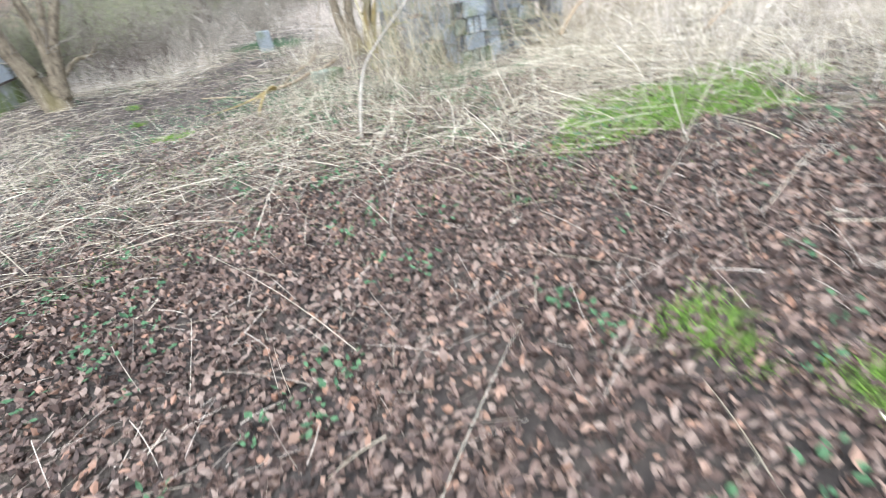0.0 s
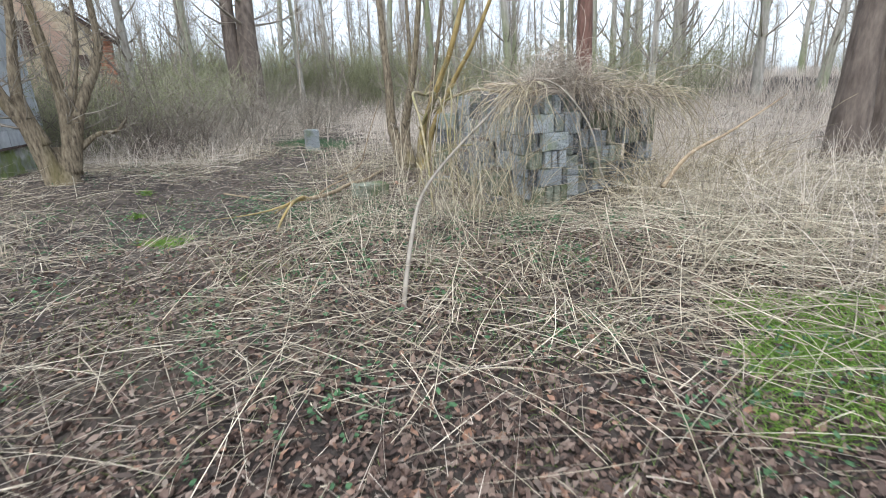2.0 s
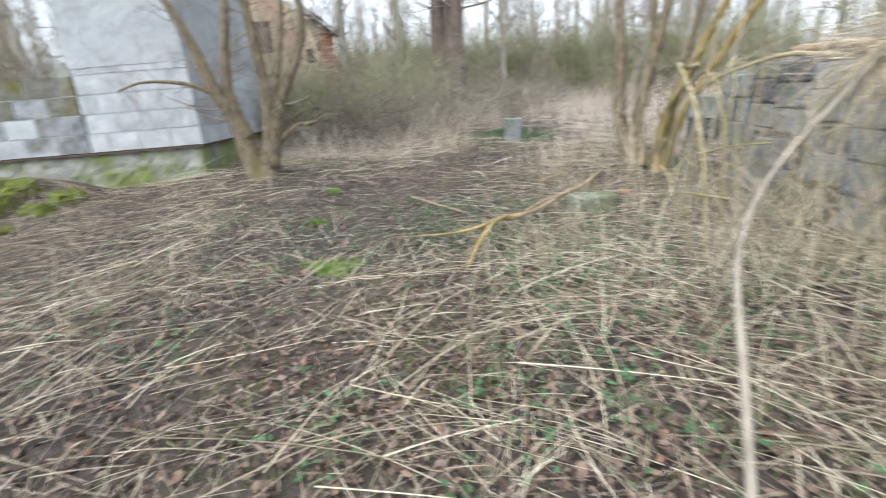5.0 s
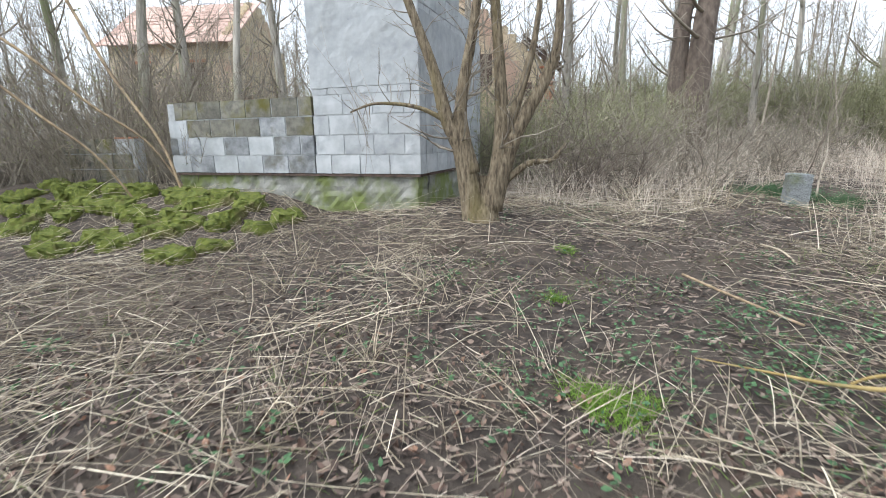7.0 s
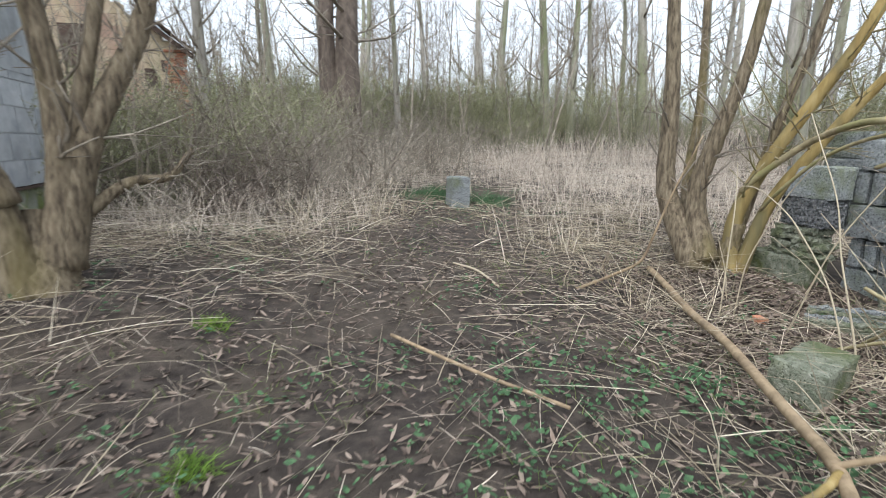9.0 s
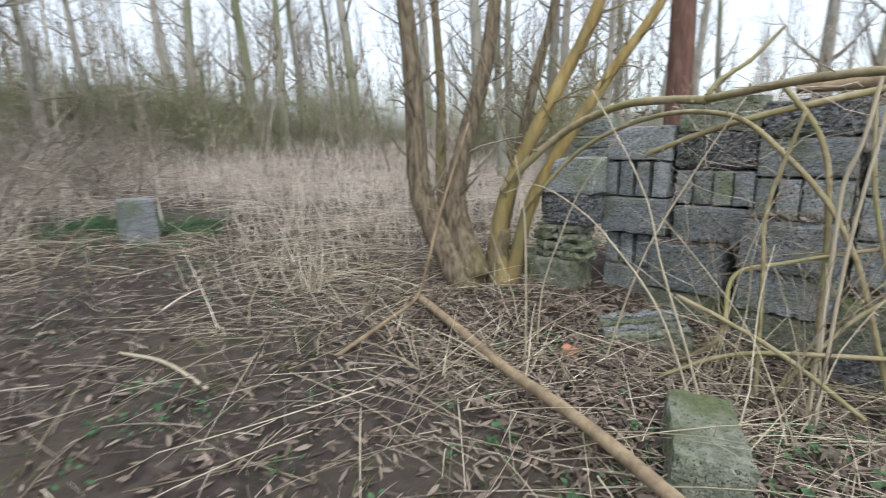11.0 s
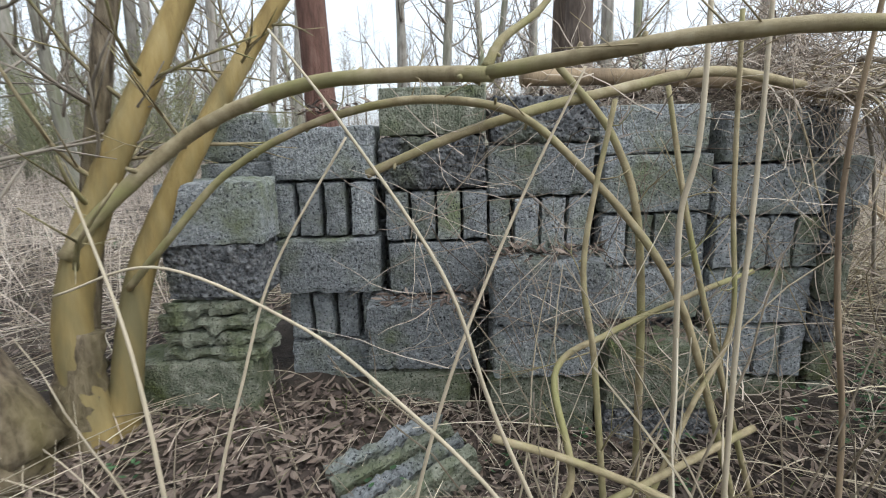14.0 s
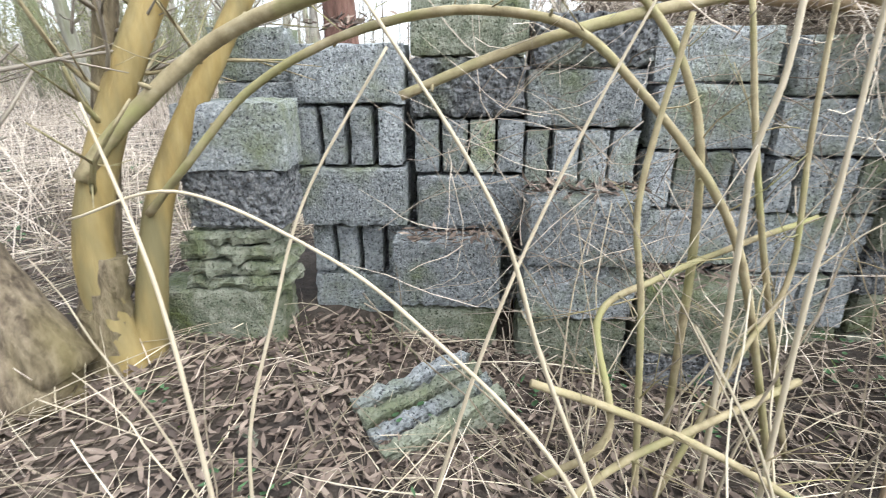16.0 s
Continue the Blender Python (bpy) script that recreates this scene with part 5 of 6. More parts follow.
branch("leaning_branch", [(-13.76, 6.62, 4.38), (-12.51, 7.0, 2.59), (-11.41, 7.31, 1.4), (-10.9, 7.4, 0.5)], 0.03, 0.02, M_DEADLOG, "dark leaning branch before a broken wall", seed=36, knots=4)
branch("leaning_branch", [(-13.0, 5.5, 3.2), (-12.42, 5.98, 2.67), (-11.92, 6.53, 1.99), (-11.44, 7.12, 1.4), (-11.1, 7.5, 0.6)], 0.026, 0.016, M_DEADLOG, "dark leaning branch before a broken wall", seed=37, knots=4)
branch("leaning_branch", [(-12.3, 5.1, 2.7), (-11.62, 5.79, 1.83), (-11.24, 6.38, 1.16), (-10.9, 6.9, 0.1)], 0.022, 0.014, M_DEADLOG, "dark leaning branch before a broken wall", seed=38, knots=3)

branch("bent_stem", [(-2.3, 10.68, 0.0), (-1.94, 10.73, 0.14), (-1.74, 10.7, 0.27), (-1.65, 10.7, 0.49), (-1.52, 10.72, 0.85), (-1.31, 10.72, 1.36)], 0.016, 0.006, M_DEADLOG, "thin bent stem rising from a fallen branch", "branch", seed=39, knots=4, sprigs=5)


def mossy_rubble():
    rng = random.Random(17)
    kinds = [rough_box("mossy_stone", 0.42, 0.32, 0.2, M_MOSS, 300 + k, 0.03, 0.05, 0.03, 0.01) for k in range(4)]
    for k in range(74):
        q = HOUSE @ Vector((-1.7 - 5.6 * rng.random(), -0.35 - 2.3 * rng.random() ** 1.2, 0))
        x, y = q.x, q.y
        thing("mossy_stone", kinds[k % 4], "rubble stone covered in bright green moss", "stone", "mossy rubble", m=pose(x, y, gz(x, y) - 0.09, rng.uniform(-14, 14), rng.uniform(-14, 14), rng.uniform(0, 180)))


mossy_rubble()

# ---- low growth ----
WALKED = np.array([(0, -0.5), (-0.2, 1.5), (-0.4, 2.6), (-0.35, 3.2), (-0.9, 3.6), (-1.8, 4.4), (-2.6, 5.0), (-3.05, 5.9), (-3.1, 6.8), (-2.95, 7.9), (-2.7, 8.5), (-2.4, 8.85), (-2.1, 9.05), (-1.8, 9.4)])


def off_path(x, y):
    """Distance to the walked line."""
    d = np.full(np.shape(x), 99.0)
    for a, b in zip(WALKED[:-1], WALKED[1:]):
        ab = b - a
        t = np.clip(((x - a[0]) * ab[0] + (y - a[1]) * ab[1]) / (ab @ ab), 0, 1)
        d = np.minimum(d, np.hypot(x - a[0] - t * ab[0], y - a[1] - t * ab[1]))
    return d


def in_stack(x, y, pad=0.05):
    u = (x - 0.1) * 0.31 - (y - 10.9) * 0.951
    v = (x - 0.1) * 0.951 + (y - 10.9) * 0.31
    return (u > -0.75 - pad) & (u < 2.9 + pad) & (v > -0.03 - pad) & (v < 1.0 + pad) | (u > 1.5) & (u < 2.9 + pad) & (v > 0) & (v < 2.4)


def in_house(x, y):
    c, s = math.cos(radians(24.9)), math.sin(radians(24.9))
    lx, ly = (x + 7.38) * c + (y - 9.45) * s, -(x + 7.38) * s + (y - 9.45) * c
    return (lx < 0.15) & (ly > -0.1) & (lx > -8)


def soil_path(x, y):
    """1 on the bare dark track, 0 off it."""
    t = np.clip((y - 7.0) / 7.5, 0, 1)
    cx = -3.5 + 0.35 * np.sin(y * 0.9)
    w = 1.05 - 0.45 * t
    a = np.exp(-((x - cx) / w) ** 2) * smooth(6.4, 7.6, y) * (1 - smooth(13.5, 15, y))
    b = 0.9 * np.exp(-((x + 4.7) ** 2 + (y - 9.0) ** 2) / 2.8)
    c = 0.7 * np.exp(-((x + 2.6) ** 2 / 1.2 + (y - 5.2) ** 2 / 0.8))
    return np.clip(a + b + c, 0, 1)


def scatter(n, x0, x1, y0, y1, density, seed):
    """Points in a rectangle, thinned by a density in 0..1 and kept out of walls and stack."""
    rng = np.random.default_rng(seed)
    x, y = x0 + (x1 - x0) * rng.random(n), y0 + (y1 - y0) * rng.random(n)
    keep = (rng.random(n) < density(x, y)) & ~in_stack(x, y) & ~in_house(x, y)
    return x[keep], y[keep], rng


def patchy(x, y, s=1.0, k=0.0):
    return 0.5 + 0.5 * np.sin(2.1 * x * s + 1.3 * np.sin(1.7 * y * s + k) + k) * np.sin(1.9 * y * s + 1.1 * np.sin(2.3 * x * s) + 2 * k)


def litter_zone(x, y):
    return np.clip(1.15 - smooth(2.6, 4.6, y + 0.25 * np.abs(x)), 0, 1) * (1 - 0.75 * smooth(1.4, 3.0, x) * smooth(2.4, 3.6, y))


def make_litter():
    x, y, rng = scatter(265000, -8, 8, -2.5, 7.0, lambda a, b: np.clip(litter_zone(a, b) + 0.16 * (b < 7) * smooth(-4, -1.5, a), 0, 1) * np.clip(1.1 - 1.02 * smooth(3.5, 8.0, np.hypot(a, 1.0 * (b - 1.5))), 0.06, 1) * smooth(-2.4, -0.7, b + 0.3 * np.sin(1.3 * a)), 101)
    n = len(x)
    base = np.stack([x, y, ground_z(x, y) + 0.004 + 0.028 * rng.random(n)], 1)
    v, f = leaves(base, rng.random(n) * 6.283, 0.026 + 0.04 * rng.random(n) ** 1.5, 0.019 + 0.023 * rng.random(n), rng.normal(0.1, 0.42, n), rng.normal(0, 0.5, n), rng.normal(0.12, 0.32, n))
    thing("leaf_litter", np_mesh("leaf_litter", v, f, M_LEAF), "thick carpet of red-brown fallen leaves", "leaf litter", kind="stuff")
    x, y, rng = scatter(120000, -13, 6.5, 2.0, 16, lambda a, b: (1 - 0.8 * smooth(5.0, 8.5, np.hypot(a + 3, b - 9))) * (0.42 + 0.6 * np.exp(-((a + 0.5) ** 2 + (b - 10) ** 2) / 2.4) + 0.9 * (1 - open_end(a, b)) + 0.12 * patchy(a, b, 1.3)), 102)
    n = len(x)
    base = np.stack([x, y, ground_z(x, y) + 0.003 + 0.02 * rng.random(n)], 1)
    v, f = leaves(base, rng.random(n) * 6.283, 0.05 + 0.05 * rng.random(n), 0.012 + 0.014 * rng.random(n), rng.normal(0.05, 0.22, n), rng.normal(0, 0.5, n), rng.normal(0.1, 0.2, n))
    thing("willow_litter", np_mesh("willow_litter", v, f, M_LEAF2), "slender grey-brown willow leaves and debris", "leaf litter", kind="stuff")
    x, y, rng = scatter(11000, -1.9, 1.0, 8.3, 11.6, lambda a, b: 0.35 + 0.65 * np.exp(-((a + 0.4) ** 2 + (b - 10.2) ** 2) / 1.6), 104)
    n = len(x)
    base = np.stack([x, y, ground_z(x, y) + 0.004 + 0.03 * rng.random(n)], 1)
    v, f = leaves(base, rng.random(n) * 6.283, 0.045 + 0.06 * rng.random(n), 0.012 + 0.018 * rng.random(n), rng.normal(0.05, 0.25, n), rng.normal(0, 0.5, n), rng.normal(0.1, 0.2, n))
    thing("stack_litter", np_mesh("stack_litter", v, f, M_LEAF2), "deep drift of slender dead leaves by the stack", "leaf litter", kind="stuff")
    # leaves caught on the ledges of the stack
    rng = np.random.default_rng(103)
    n = 700
    u, vv = np.where(rng.random(n) < 0.4, rng.uniform(0.5, 2.1, n), rng.uniform(0.0, 2.7, n)), rng.uniform(-0.22, 0.02, n)
    zz = np.select([(u < 1.0), (u < 1.58), (u < 2.14)], [0.455, 0.68, 0.27], 1.34)
    up = rng.random(n) < 0.45
    vv, zz = np.where(up | (u > 2.14) | (u < 0.46), rng.uniform(0.05, 0.6, n), vv), np.where(up | (u > 2.14) | (u < 0.46), 1.4, zz)
    p = np.stack([0.1 + 0.31 * u + 0.951 * vv, 10.9 - 0.951 * u + 0.31 * vv, zz + 0.02 * rng.random(n)], 1)
    v, f = leaves(p, rng.random(n) * 6.283, 0.05 + 0.05 * rng.random(n), 0.012 + 0.014 * rng.random(n), rng.normal(0.1, 0.3, n), rng.normal(0, 0.5, n), rng.normal(0.1, 0.2, n))
    thing("ledge_litter", np_mesh("ledge_litter", v, f, M_LEAF2), "dry leaves caught on the stack's ledges", "leaf litter", kind="stuff")


def straw_density(x, y):
    d = 0.95 * smooth(3.0, 4.4, y + 0.2 * np.abs(x + 0.3)) + 0.05
    d = d * (1 - 0.8 * np.exp(-((x - 2.1) ** 2 / 1.0 + (y - 4.0) ** 2 / 0.5)))
    d = d * (1 - 0.72 * np.exp(-((x + 0.75) ** 2 / 0.7 + (y - 10.4) ** 2 / 0.9)))
    d = d * (1 - 0.93 * soil_path(x, y)) * (0.2 + 0.8 * patchy(x, y, 1.3, 0.6)) * (1 - 0.3 * smooth(1.6, 3.0, -x) * smooth(3.5, 5.0, y) * (1 - smooth(12, 14, y)))
    return np.clip(d, 0, 1)


def lying(n, box, density, seed, lmin, lmax, rmin, rmax, lift, mat, name, label):
    x, y, rng = scatter(n, *box, density, seed)
    n = len(x)
    h = 2.6 * np.sin(0.9 * x + 1.3 * np.sin(0.8 * y)) + rng.normal(0, 1.35, n)
    tilt = np.abs(rng.normal(0.03, 0.13, n)) + np.where(rng.random(n) < 0.18, rng.random(n) * 0.6, 0)
    ln = lmin + (lmax - lmin) * rng.random(n) ** 1.6
    way = np.stack([np.cos(h) * np.cos(tilt), np.sin(h) * np.cos(tilt), np.sin(tilt)], 1)
    base = np.stack([x, y, ground_z(x, y) + 0.005 + lift * rng.random(n) ** 2], 1)
    ex, ey = x + way[:, 0] * ln, y + way[:, 1] * ln
    drop = ground_z(ex, ey) + 0.01 + lift * rng.random(n) - (base[:, 2] + way[:, 2] * ln)
    bend = np.stack([rng.normal(0, 0.05, n) * ln, rng.normal(0, 0.05, n) * ln, np.where(tilt > 0.2, -0.12 * ln, drop)], 1)
    ok = ~in_stack(ex, ey, 0.0)
    v, f = stems(base[ok], way[ok], ln[ok], (rmin + (rmax - rmin) * rng.random(n) ** 2)[ok], bend[ok], 4, 3, 0.45)
    thing(name, np_mesh(name, v, f, mat), label, "dry stalks", kind="stuff")


def standing(n, box, density, seed, hmin, hmax, rad, lean, mat, name, label, keep_off=0.55, kind="stuff", seg=3):
    x, y, rng = scatter(n, *box, density, seed)
    k = off_path(x, y) > keep_off
    x, y = x[k], y[k]
    n = len(x)
    way = np.stack([rng.normal(0, lean, n), rng.normal(0, lean, n), np.ones(n)], 1)
    way /= np.linalg.norm(way, axis=1, keepdims=True)
    ln = hmin + (hmax - hmin) * rng.random(n)
    bend = np.stack([rng.normal(0, 0.25, n) * ln, rng.normal(0, 0.25, n) * ln, -0.18 * ln * rng.random(n)], 1)
    base = np.stack([x, y, ground_z(x, y) - 0.02], 1)
    v, f = stems(base, way, ln, rad * (0.6 + 0.8 * rng.random(n)), bend, seg, 3, 0.3)
    thing(name, np_mesh(name, v, f, mat), label, "dry grass", kind=kind)


def field(x, y):
    """Where the tall dry grass of the clearing stands."""
    far = smooth(11.2, 14.8, y + 0.18 * np.abs(x + 2)) * (1 - 0.9 * soil_path(x, y))
    east = smooth(1.9, 3.4, x + 0.12 * (y - 4)) * smooth(3.0, 5.0, y)
    west = smooth(5.0, 6.6, -x) * smooth(10.5, 12.0, y)
    return np.clip(np.maximum(np.maximum(far, east), west) * (1 - np.clip(1.6 * np.exp(-((x + 3.65) ** 2 / 1.3 + (y - 14.6) ** 2 / 6.5)), 0, 1)), 0, 1)


def open_end(x, y):
    """0 on the bare litter before the stack's end, 1 away from it."""
    return 1 - 0.97 * np.exp(-(((x - 1.15) / 1.15) ** 2 + ((y - 6.9) / 1.25) ** 2) ** 2)


def clumps():
    """Fans of tall dry stalks from single roots."""
    rng = np.random.default_rng(77)
    spots = [(-0.45, 9.55, 10, 1.35, 0.22), (-0.77, 8.95, 9, 1.2, 0.25), (-0.3, 9.2, 6, 1.3, 0.25), (-0.62, 9.2, 4, 1.1, 0.4), (0.1, 8.4, 5, 1.4, 0.3), (0.1, 8.1, 9, 1.2, 0.3),
             (-0.2, 8.1, 12, 1.2, 0.3), (2.5, 7.9, 16, 0.9, 0.35), (-1.0, 10.5, 5, 0.9, 0.4), (1.3, 2.75, 7, 0.75, 0.3), (1.9, 3.2, 6, 0.9, 0.3), (-4.6, 12.8, 16, 0.9, 0.4), (-5.5, 12.4, 18, 0.9, 0.4), (-4.4, 13.6, 14, 0.8, 0.4),
             (1.0, 4.9, 14, 0.75, 0.35), (0.5, 5.3, 12, 0.7, 0.4), (1.6, 5.2, 16, 0.8, 0.35), (2.6, 5.4, 18, 0.8, 0.4), (3.2, 5.0, 18, 0.8, 0.4), (2.9, 3.6, 12, 0.7, 0.35), (-1.6, 7.3, 12, 0.95, 0.25),
             (-1.3, 7.6, 10, 0.9, 0.3), (-6.3, 6.6, 14, 0.55, 0.5), (-5.3, 7.4, 16, 0.5, 0.6), (-4.6, 6.3, 10, 0.45, 0.6), (-4.4, 5.6, 10, 0.5, 0.5), (-5.6, 5.2, 12, 0.5, 0.5), (-7.2, 7.3, 12, 0.5, 0.5),
             (-0.5, 6.4, 16, 0.9, 0.4), (-0.1, 6.9, 16, 1.0, 0.35), (-0.9, 6.9, 14, 1.0, 0.35), (0.1, 6.1, 12, 0.75, 0.45), (-0.4, 7.4, 16, 1.1, 0.3), (2.4, 6.5, 18, 0.8, 0.55), (2.8, 7.2, 18, 0.9, 0.5), (3.3, 6.1, 18, 0.8, 0.55),
             (-1.5, 9.9, 14, 0.6, 0.55), (-1.9, 10.3, 14, 0.6, 0.5), (-2.0, 11.2, 16, 0.6, 0.5), (-1.4, 8.4, 10, 0.6, 0.55), (-2.2, 12.0, 16, 0.7, 0.5)]
    for x, y, n, h, spread in spots:
        w = np.stack([rng.normal(0, spread, n), rng.normal(0, spread, n), np.ones(n)], 1)
        w /= np.linalg.norm(w, axis=1, keepdims=True)
        ln = h * (0.5 + 0.6 * rng.random(n))
        base = np.stack([x + rng.normal(0, 0.06, n), y + rng.normal(0, 0.06, n), np.full(n, gz(x, y) - 0.04)], 1)
        v, f = wander(base, w, ln, 0.002 + 0.0035 * rng.random(n), 0.09, 7, 4, 0.05, 0.4, int(100 * abs(x * y)) + 3)
        thing("stalk_clump", np_mesh("stalk_clump", v - np.array([x, y, gz(x, y)]), f, M_STRAW), "fan of tall dry pale stalks", "dry stalks", "stalk clumps", "stuff", m=pose(x, y, gz(x, y)))


def vines():
    """Thin dry vines tangled in a peaked heap over the stack's near end and along its top."""
    rng = np.random.default_rng(55)
    n = 2500
    end = rng.random(n) < 0.62
    u = np.where(end, np.clip(rng.normal(2.65, 0.2, n), 2.1, 2.95), rng.uniform(1.0, 2.6, n))
    v = np.where(end, rng.normal(0.5, 0.42, n), rng.uniform(0.1, 1.2, n))
    peak = np.where(end, 0.62 * np.exp(-np.abs((v - 0.42) / 0.24) ** 1.4) * np.exp(-((u - 2.65) / 0.4) ** 2), 0.1 * np.exp(-((u - 2.0) / 0.4) ** 2))
    z = 1.37 + peak * rng.random(n) ** 0.6 + 0.05 * rng.random(n) - 0.12 * np.clip(v - 0.9, 0, 2)
    u = np.where((v > -0.05) & (v < 0.58) & (z < 1.5), np.minimum(u, 2.66), u)
    h = rng.random(n) * 6.283
    w = np.stack([np.cos(h), np.sin(h), rng.normal(0.05, 0.35, n)], 1)
    v1, f1 = wander(pile_points(u, v, z), w, 0.2 + 0.55 * rng.random(n) ** 1.4, 0.0016 + 0.0028 * rng.random(n) ** 2, 0.5, 8, 3, 0.04, 0.6, 56)
    # strands that fall over the sides, leaving the end column open
    m = 340
    v = np.where(rng.random(m) < 0.92, rng.uniform(0.58, 2.1, m), rng.uniform(-0.35, -0.04, m))
    u = np.where(v < 0, rng.uniform(2.5, 3.0, m), rng.uniform(2.62, 2.95, m))
    z = 1.36 + 0.15 * np.exp(-((v - 0.45) / 0.3) ** 2) - 0.1 * np.clip(v - 0.8, 0, 2) + rng.normal(0, 0.05, m)
    w = pile_points(rng.normal(0.5, 0.3, m), np.where(v < 0, -0.4, 0.25) + rng.normal(0, 0.4, m), rng.normal(0.0, 0.4, m)) - [0.1, 10.9, 0]
    v2, f2 = wander(pile_points(u, v, z), w, 0.3 + 0.9 * rng.random(m), 0.0018 + 0.0035 * rng.random(m) ** 2, 0.3, 9, 3, 0.2, 0.5, 57)
    # fine dead stems before the long face
    k = 340
    u, v, z = rng.uniform(0.7, 3.0, k), rng.uniform(-0.6, -0.3, k), rng.uniform(0.05, 1.35, k)
    w = np.stack([rng.normal(0, 0.35, k), rng.normal(0, 0.7, k), rng.normal(0, 0.8, k)], 1)
    v3, f3 = wander(pile_points(u, v, z), w, 0.2 + 0.5 * rng.random(k), 0.0012 + 0.002 * rng.random(k), 0.15, 6, 3, 0.0, 0.4, 58)
    thing("dry_vines", np_mesh("dry_vines", np.vstack([v1, v2, v3]), np.vstack([f1, f2 + len(v1), f3 + len(v1) + len(v2)]), M_VINE), "tangled heap of thin dry vines capping the block stack", "vines", kind="stuff")
    # arching canes in the grass beyond the end
    n = 420
    u, v = rng.uniform(2.85, 4.0, n), rng.uniform(0.85, 3.4, n)
    a = rng.random(n) * 6.283
    w = np.stack([0.6 * np.cos(a), 0.6 * np.sin(a), np.ones(n)], 1)
    p = pile_points(u, v, np.zeros(n))
    p[:, 2] = ground_z(p[:, 0], p[:, 1]) - 0.03
    v5, f5 = wander(p, w, 0.6 + 1.1 * rng.random(n), 0.002 + 0.004 * rng.random(n), 0.16, 9, 4, 0.16, 0.4, 59)
    thing("bramble_tangle", np_mesh("bramble_tangle", v5, f5, M_CANE), "arching tangle of pale dry bramble canes", "brambles", kind="stuff")


def hanging_canes():
    """Long yellowish canes on both sides of the stack's end, hanging from its top or bent over from the ground."""
    rng = np.random.default_rng(57)
    n = 220
    west = rng.random(n) < 0.38
    u = np.where(west, rng.uniform(2.45, 3.0, n), rng.uniform(2.6, 2.95, n))
    v = np.where(west, rng.uniform(-0.25, 0.1, n), rng.uniform(0.6, 2.2, n))
    z = 1.36 + 0.12 * rng.random(n) - np.where(west, 0, 0.12 * np.clip(v - 0.8, 0, 2))
    w = pile_points(rng.normal(0.45, 0.3, n), np.where(west, -0.75, 0.3) + rng.normal(0, 0.3, n), rng.normal(0.25, 0.25, n)) - [0.1, 10.9, 0]
    v1, f1 = wander(pile_points(u, v, z), w, 0.7 + 1.0 * rng.random(n), 0.0025 + 0.0035 * rng.random(n) ** 2, 0.2, 10, 4, 0.2, 0.45, 60)
    m = 120
    u, v = rng.uniform(2.7, 3.7, m), rng.uniform(-1.3, -0.25, m)
    p = pile_points(u, v, np.zeros(m))
    p[:, 2] = ground_z(p[:, 0], p[:, 1]) - 0.03
    w = np.stack([rng.normal(0, 0.22, m), rng.normal(0, 0.22, m), np.ones(m)], 1)
    v2, f2 = wander(p, w, 0.7 + 0.9 * rng.random(m), 0.0025 + 0.003 * rng.random(m) ** 2, 0.13, 10, 4, 0.08, 0.4, 61)
    thing("hanging_canes", np_mesh("hanging_canes", np.vstack([v1, v2]), np.vstack([f1, f2 + len(v1)]), M_CANE), "dry tan canes hanging beside the stack's end", "brambles", kind="stuff")
    for k, (v0, z0, v1_, z1, top) in enumerate(((-0.12, 1.05, 0.66, 0.75, 1.38), (-0.05, 1.2, 0.75, 0.2, 1.36), (0.0, 1.3, 0.6, 1.12, 1.37), (-0.2, 0.9, 0.55, 1.25, 1.42))):
        q = pile_points(np.array([2.85, 2.89, 2.9, 2.91, 2.92]), np.array([v0, v0 * 0.7 + 0.1, 0.27, v1_ * 0.8, v1_]), np.array([z0, top - 0.07, top, (top + z1) / 2 + 0.08, z1]))
        branch("vine", [tuple(c) for c in q], 0.009, 0.005, M_VINE, "woody vine arching over a hollow in the stack", "vine", sides=6, seed=70 + k, sprigs=4)


def grass_patch(cx, cy, rx, ry, n, h, seed, label, mat=M_GREEN):
    rng = np.random.default_rng(seed)
    a, r = rng.random(n) * 6.283, np.sqrt(rng.random(n))
    r = r * (0.75 + 0.25 * np.sin(3 * a + seed) + 0.12 * np.sin(7 * a))
    x, y = cx + rx * r * np.cos(a), cy + ry * r * np.sin(a)
    base = np.stack([x, y, ground_z(x, y) - 0.01], 1)
    w = np.stack([rng.normal(0, 0.5, n), rng.normal(0, 0.5, n), np.ones(n)], 1)
    w /= np.linalg.norm(w, axis=1, keepdims=True)
    ln = h * (0.4 + 0.7 * rng.random(n))
    v, f = stems(base, w, ln, np.full(n, 0.0028), np.concatenate([w[:, :2] * 0.5 * ln[:, None], -0.35 * ln[:, None]], 1), 3, 3, 0.2)
    thing("green_grass", np_mesh("green_grass", v, f, mat), label, "grass", kind="stuff")


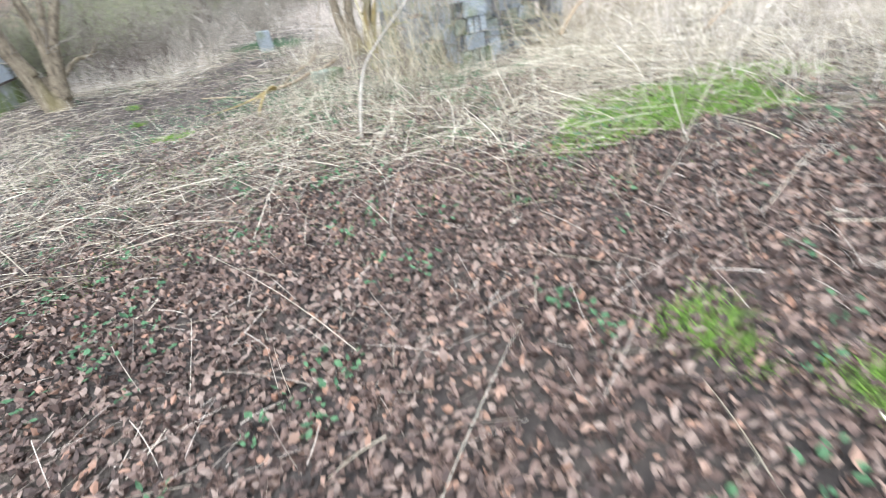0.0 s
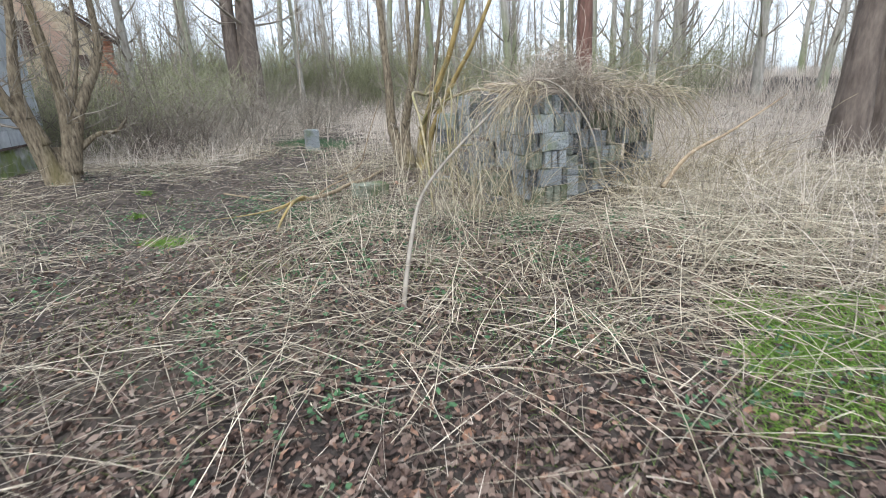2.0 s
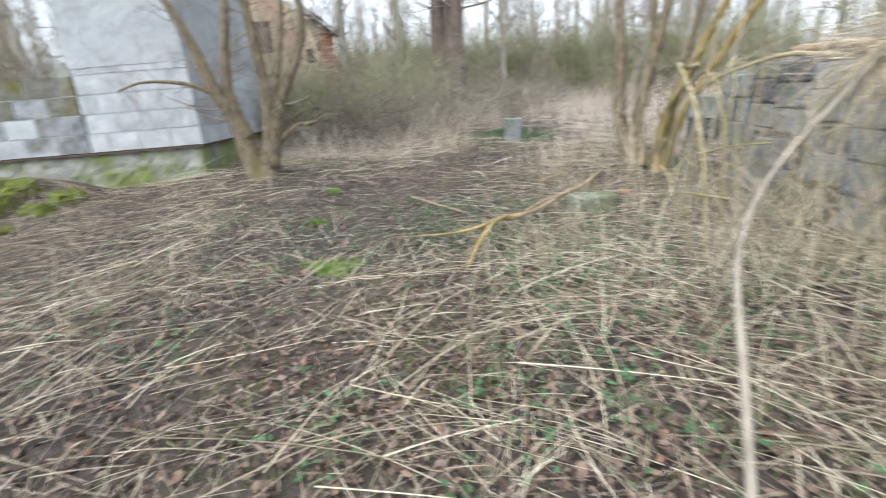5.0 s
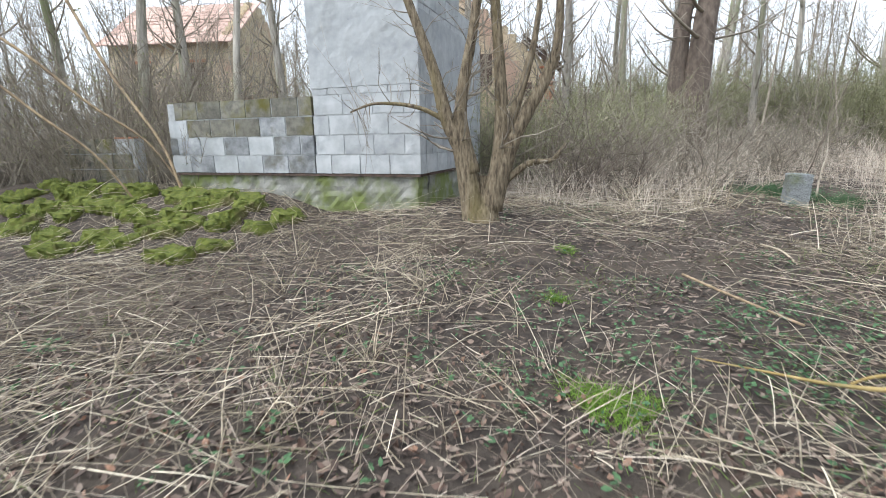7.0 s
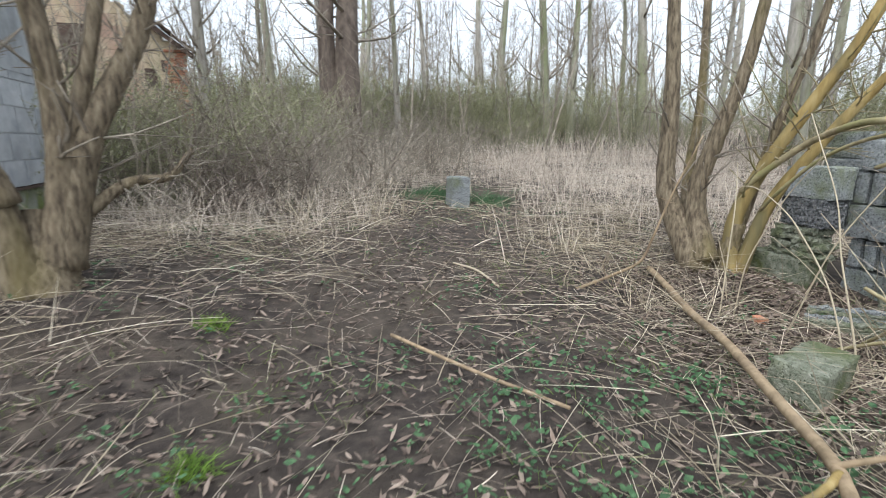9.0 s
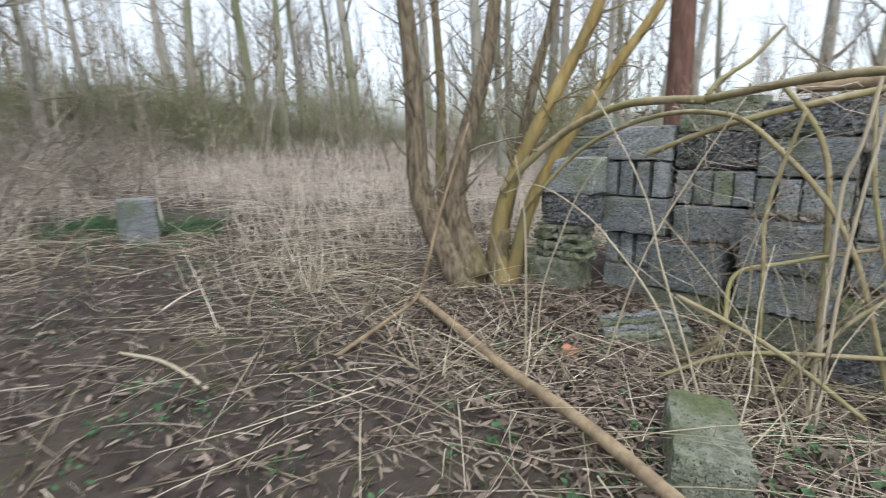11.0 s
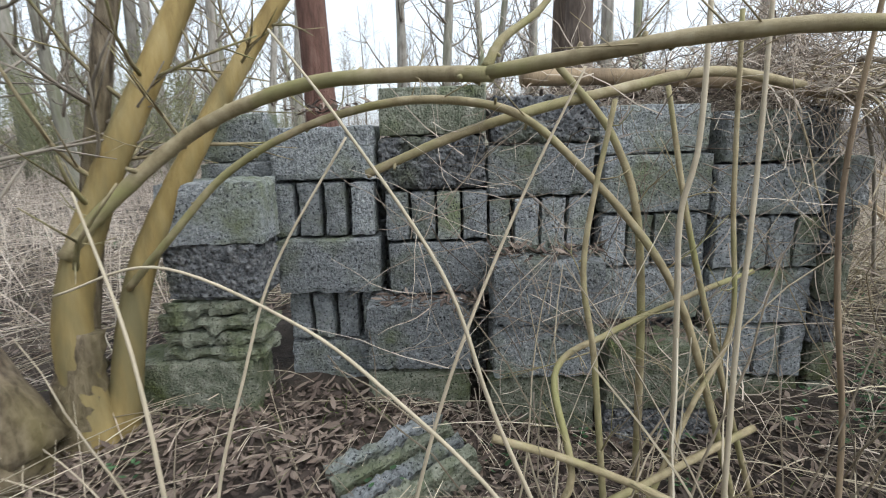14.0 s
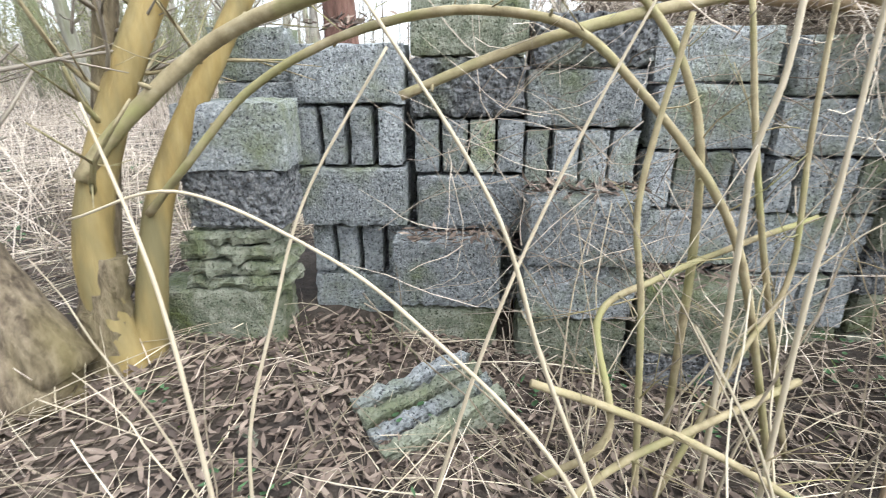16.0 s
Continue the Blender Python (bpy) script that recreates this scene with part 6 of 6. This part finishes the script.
def green_sprigs():
    """Thin fresh blades coming up singly among the dry stalks."""
    dens = lambda a, b: np.clip(patchy(a, b, 1.1, 2.2) ** 2 * (1.1 * np.exp(-((a / 2.6) ** 2 + ((b - 5.0) / 1.9) ** 2)) + 0.5 * np.exp(-(((a + 3.4) / 1.2) ** 2 + ((b - 7.0) / 1.0) ** 2)) + 0.5 * np.exp(-(((a + 2.0) / 0.9) ** 2 + ((b - 10.6) / 1.6) ** 2)) + 0.22), 0, 1)
    x, y, rng = scatter(90000, -8, 4.5, 2.6, 14, dens, 151)
    n = len(x)
    base = np.stack([x, y, ground_z(x, y) - 0.01], 1)
    w = np.stack([rng.normal(0, 0.55, n), rng.normal(0, 0.55, n), np.ones(n)], 1)
    w /= np.linalg.norm(w, axis=1, keepdims=True)
    ln = 0.04 + 0.1 * rng.random(n)
    v, f = stems(base, w, ln, np.full(n, 0.0022), np.concatenate([w[:, :2] * 0.5 * ln[:, None], -0.35 * ln[:, None]], 1), 2, 3, 0.3)
    thing("grass_sprigs", np_mesh("grass_sprigs", v, f, M_SPRIG), "thin fresh grass sprigs among dry stalks", "grass", kind="stuff")


def nettles():
    """Low nettles and ground ivy: whorls of small toothed leaves."""
    dens = lambda a, b: np.clip((0.3 + 0.6 * np.exp(-((a - 0.0) ** 2 / 5 + (b - 5.8) ** 2 / 4))) * patchy(a, b, 1.4, 1.0) ** 3 + 0.75 * np.exp(-((a + 2.6) ** 2 / 0.9 + (b - 8.3) ** 2 / 1.0)) + 0.65 * np.exp(-((a + 0.8) ** 2 + (b - 6.9) ** 2) / 0.9) + 0.5 * np.exp(-((a - 0.6) ** 2 / 0.8 + (b - 7.3) ** 2 / 0.5)) + 0.35 * np.exp(-((a + 1.3) ** 2 + (b - 4.9) ** 2) / 0.5)
                                + 0.4 * np.exp(-((a + 0.75) ** 2 + (b - 8.8) ** 2) / 0.12) + 0.35 * np.exp(-((a - 2) ** 2 + (b - 7) ** 2) / 1.0) + 0.9 * np.exp(-((a + 3.5) ** 2 / 0.7 + (b - 15.3) ** 2 / 1.4))
                                + 0.6 * np.exp(-((a + 1.7) ** 2 / 0.5 + (b - 7.9) ** 2 / 0.8)) + 0.3 * np.exp(-((a + 4.2) ** 2 + (b - 7.6) ** 2) / 1.2), 0, 1) * smooth(-1, 0.4, b)
    x, y, rng = scatter(12500, -6.5, 4.5, -0.5, 17, dens, 131)
    n = len(x)
    k = 9
    hgt = 0.03 + 0.1 * rng.random(n)
    rep = np.repeat(np.arange(n), k)
    a = rng.random(n * k) * 6.283
    rr = 0.015 + 0.05 * rng.random(n * k)
    z = ground_z(x, y)
    base = np.stack([x[rep] + rr * np.cos(a), y[rep] + rr * np.sin(a), z[rep] + 0.015 + hgt[rep] * rng.random(n * k)], 1)
    v, f = leaves(base, a + rng.normal(0, 0.4, n * k), 0.018 + 0.036 * rng.random(n * k) ** 1.5, 0.012 + 0.024 * rng.random(n * k) ** 1.5, rng.normal(0.05, 0.3, n * k), rng.normal(0, 0.3, n * k), rng.normal(0.1, 0.12, n * k))
    thing("nettle_patch", np_mesh("nettle_patch", v, f, M_NETTLE), "low young nettles and ground ivy", "undergrowth", kind="stuff")


make_litter()
lying(58000, (-12, 6.5, -0.5, 15), straw_density, 111, 0.12, 1.0, 0.0011, 0.004, 0.09, M_STRAW, "fallen_stalks", "trampled mat of pale dry stalks")
lying(26000, (-9, 5, 1, 13), lambda a, b: 0.25 + 0.5 * straw_density(a, b), 112, 0.08, 0.5, 0.0012, 0.0035, 0.05, M_VINE, "fallen_twigs", "litter of thin brown twigs")
lying(5200, (0.5, 7, 3.5, 9), lambda a, b: open_end(a, b) * smooth(0.6, 2.2, a) * smooth(3.4, 4.6, b), 113, 0.4, 1.2, 0.0015, 0.004, 0.35, M_STRAW, "flattened_reeds", "flattened pale reeds lying in swathes")
standing(2600, (-7, 3, 2.6, 13), lambda a, b: open_end(a, b) * 0.3 * straw_density(a, b) + 0.12 * np.exp(-((a + 0.3) ** 2 + (b - 7.6) ** 2) / 0.5), 114, 0.15, 0.65, 0.004, 0.35, M_STRAW, "standing_stalks", "short broken dry stalks standing")
standing(46000, (-14, 16, 3, 24), lambda a, b: open_end(a, b) * field(a, b) * (0.35 + 0.65 * patchy(a, b, 0.7, 0.3)), 115, 0.35, 0.85, 0.0045, 0.2, M_GRASSDRY, "dry_grass_field", "tall pale dry grass of a clearing", 0.9)
standing(26000, (-34, 38, 22, 48), lambda a, b: 0.4 + 0.6 * patchy(a, b, 0.3, 0.3), 116, 0.5, 1.0, 0.011, 0.16, M_GRASSDRY, "far_grass_field", "pale dry grass below the far trees", seg=2)
standing(2600, (-2.8, 3.2, 3.9, 8.0), lambda a, b: open_end(a, b) * 0.6 * straw_density(a, b), 117, 0.2, 0.6, 0.0035, 0.75, M_STRAW, "tangled_stalks", "tangle of leaning dry stalks")
lying(15000, (-13, 12, 10.5, 25), lambda a, b: field(a, b), 118, 0.3, 1.0, 0.003, 0.007, 0.12, M_GRASSDRY, "matted_grass", "matted dry grass lying under the standing stems")
clumps()
vines()
hanging_canes()
grass_patch(2.0, 3.95, 1.15, 0.85, 10500, 0.13, 141, "bright green patch of fresh grass")
grass_patch(3.1, 4.5, 0.8, 0.6, 3600, 0.12, 142, "bright green patch of fresh grass")
grass_patch(-3.3, 6.85, 0.32, 0.26, 900, 0.13, 143, "small bright tuft of fresh grass")
grass_patch(0.95, 1.3, 0.17, 0.25, 500, 0.13, 144, "small tuft of fresh grass in leaves")
grass_patch(1.3, 0.9, 0.22, 0.2, 450, 0.13, 145, "small tuft of fresh grass in leaves")
grass_patch(-4.3, 8.0, 0.1, 0.1, 160, 0.13, 146, "small bright tuft of fresh grass")
grass_patch(-4.95, 9.3, 0.12, 0.1, 160, 0.13, 147, "small bright tuft of fresh grass")
grass_patch(-4.05, 15.7, 0.75, 1.1, 1300, 0.3, 148, "tall young nettles behind an upright block", M_NETTLE)
grass_patch(-3.05, 15.1, 0.45, 0.5, 600, 0.26, 149, "young nettles beside an upright block", M_NETTLE)
nettles()
green_sprigs()
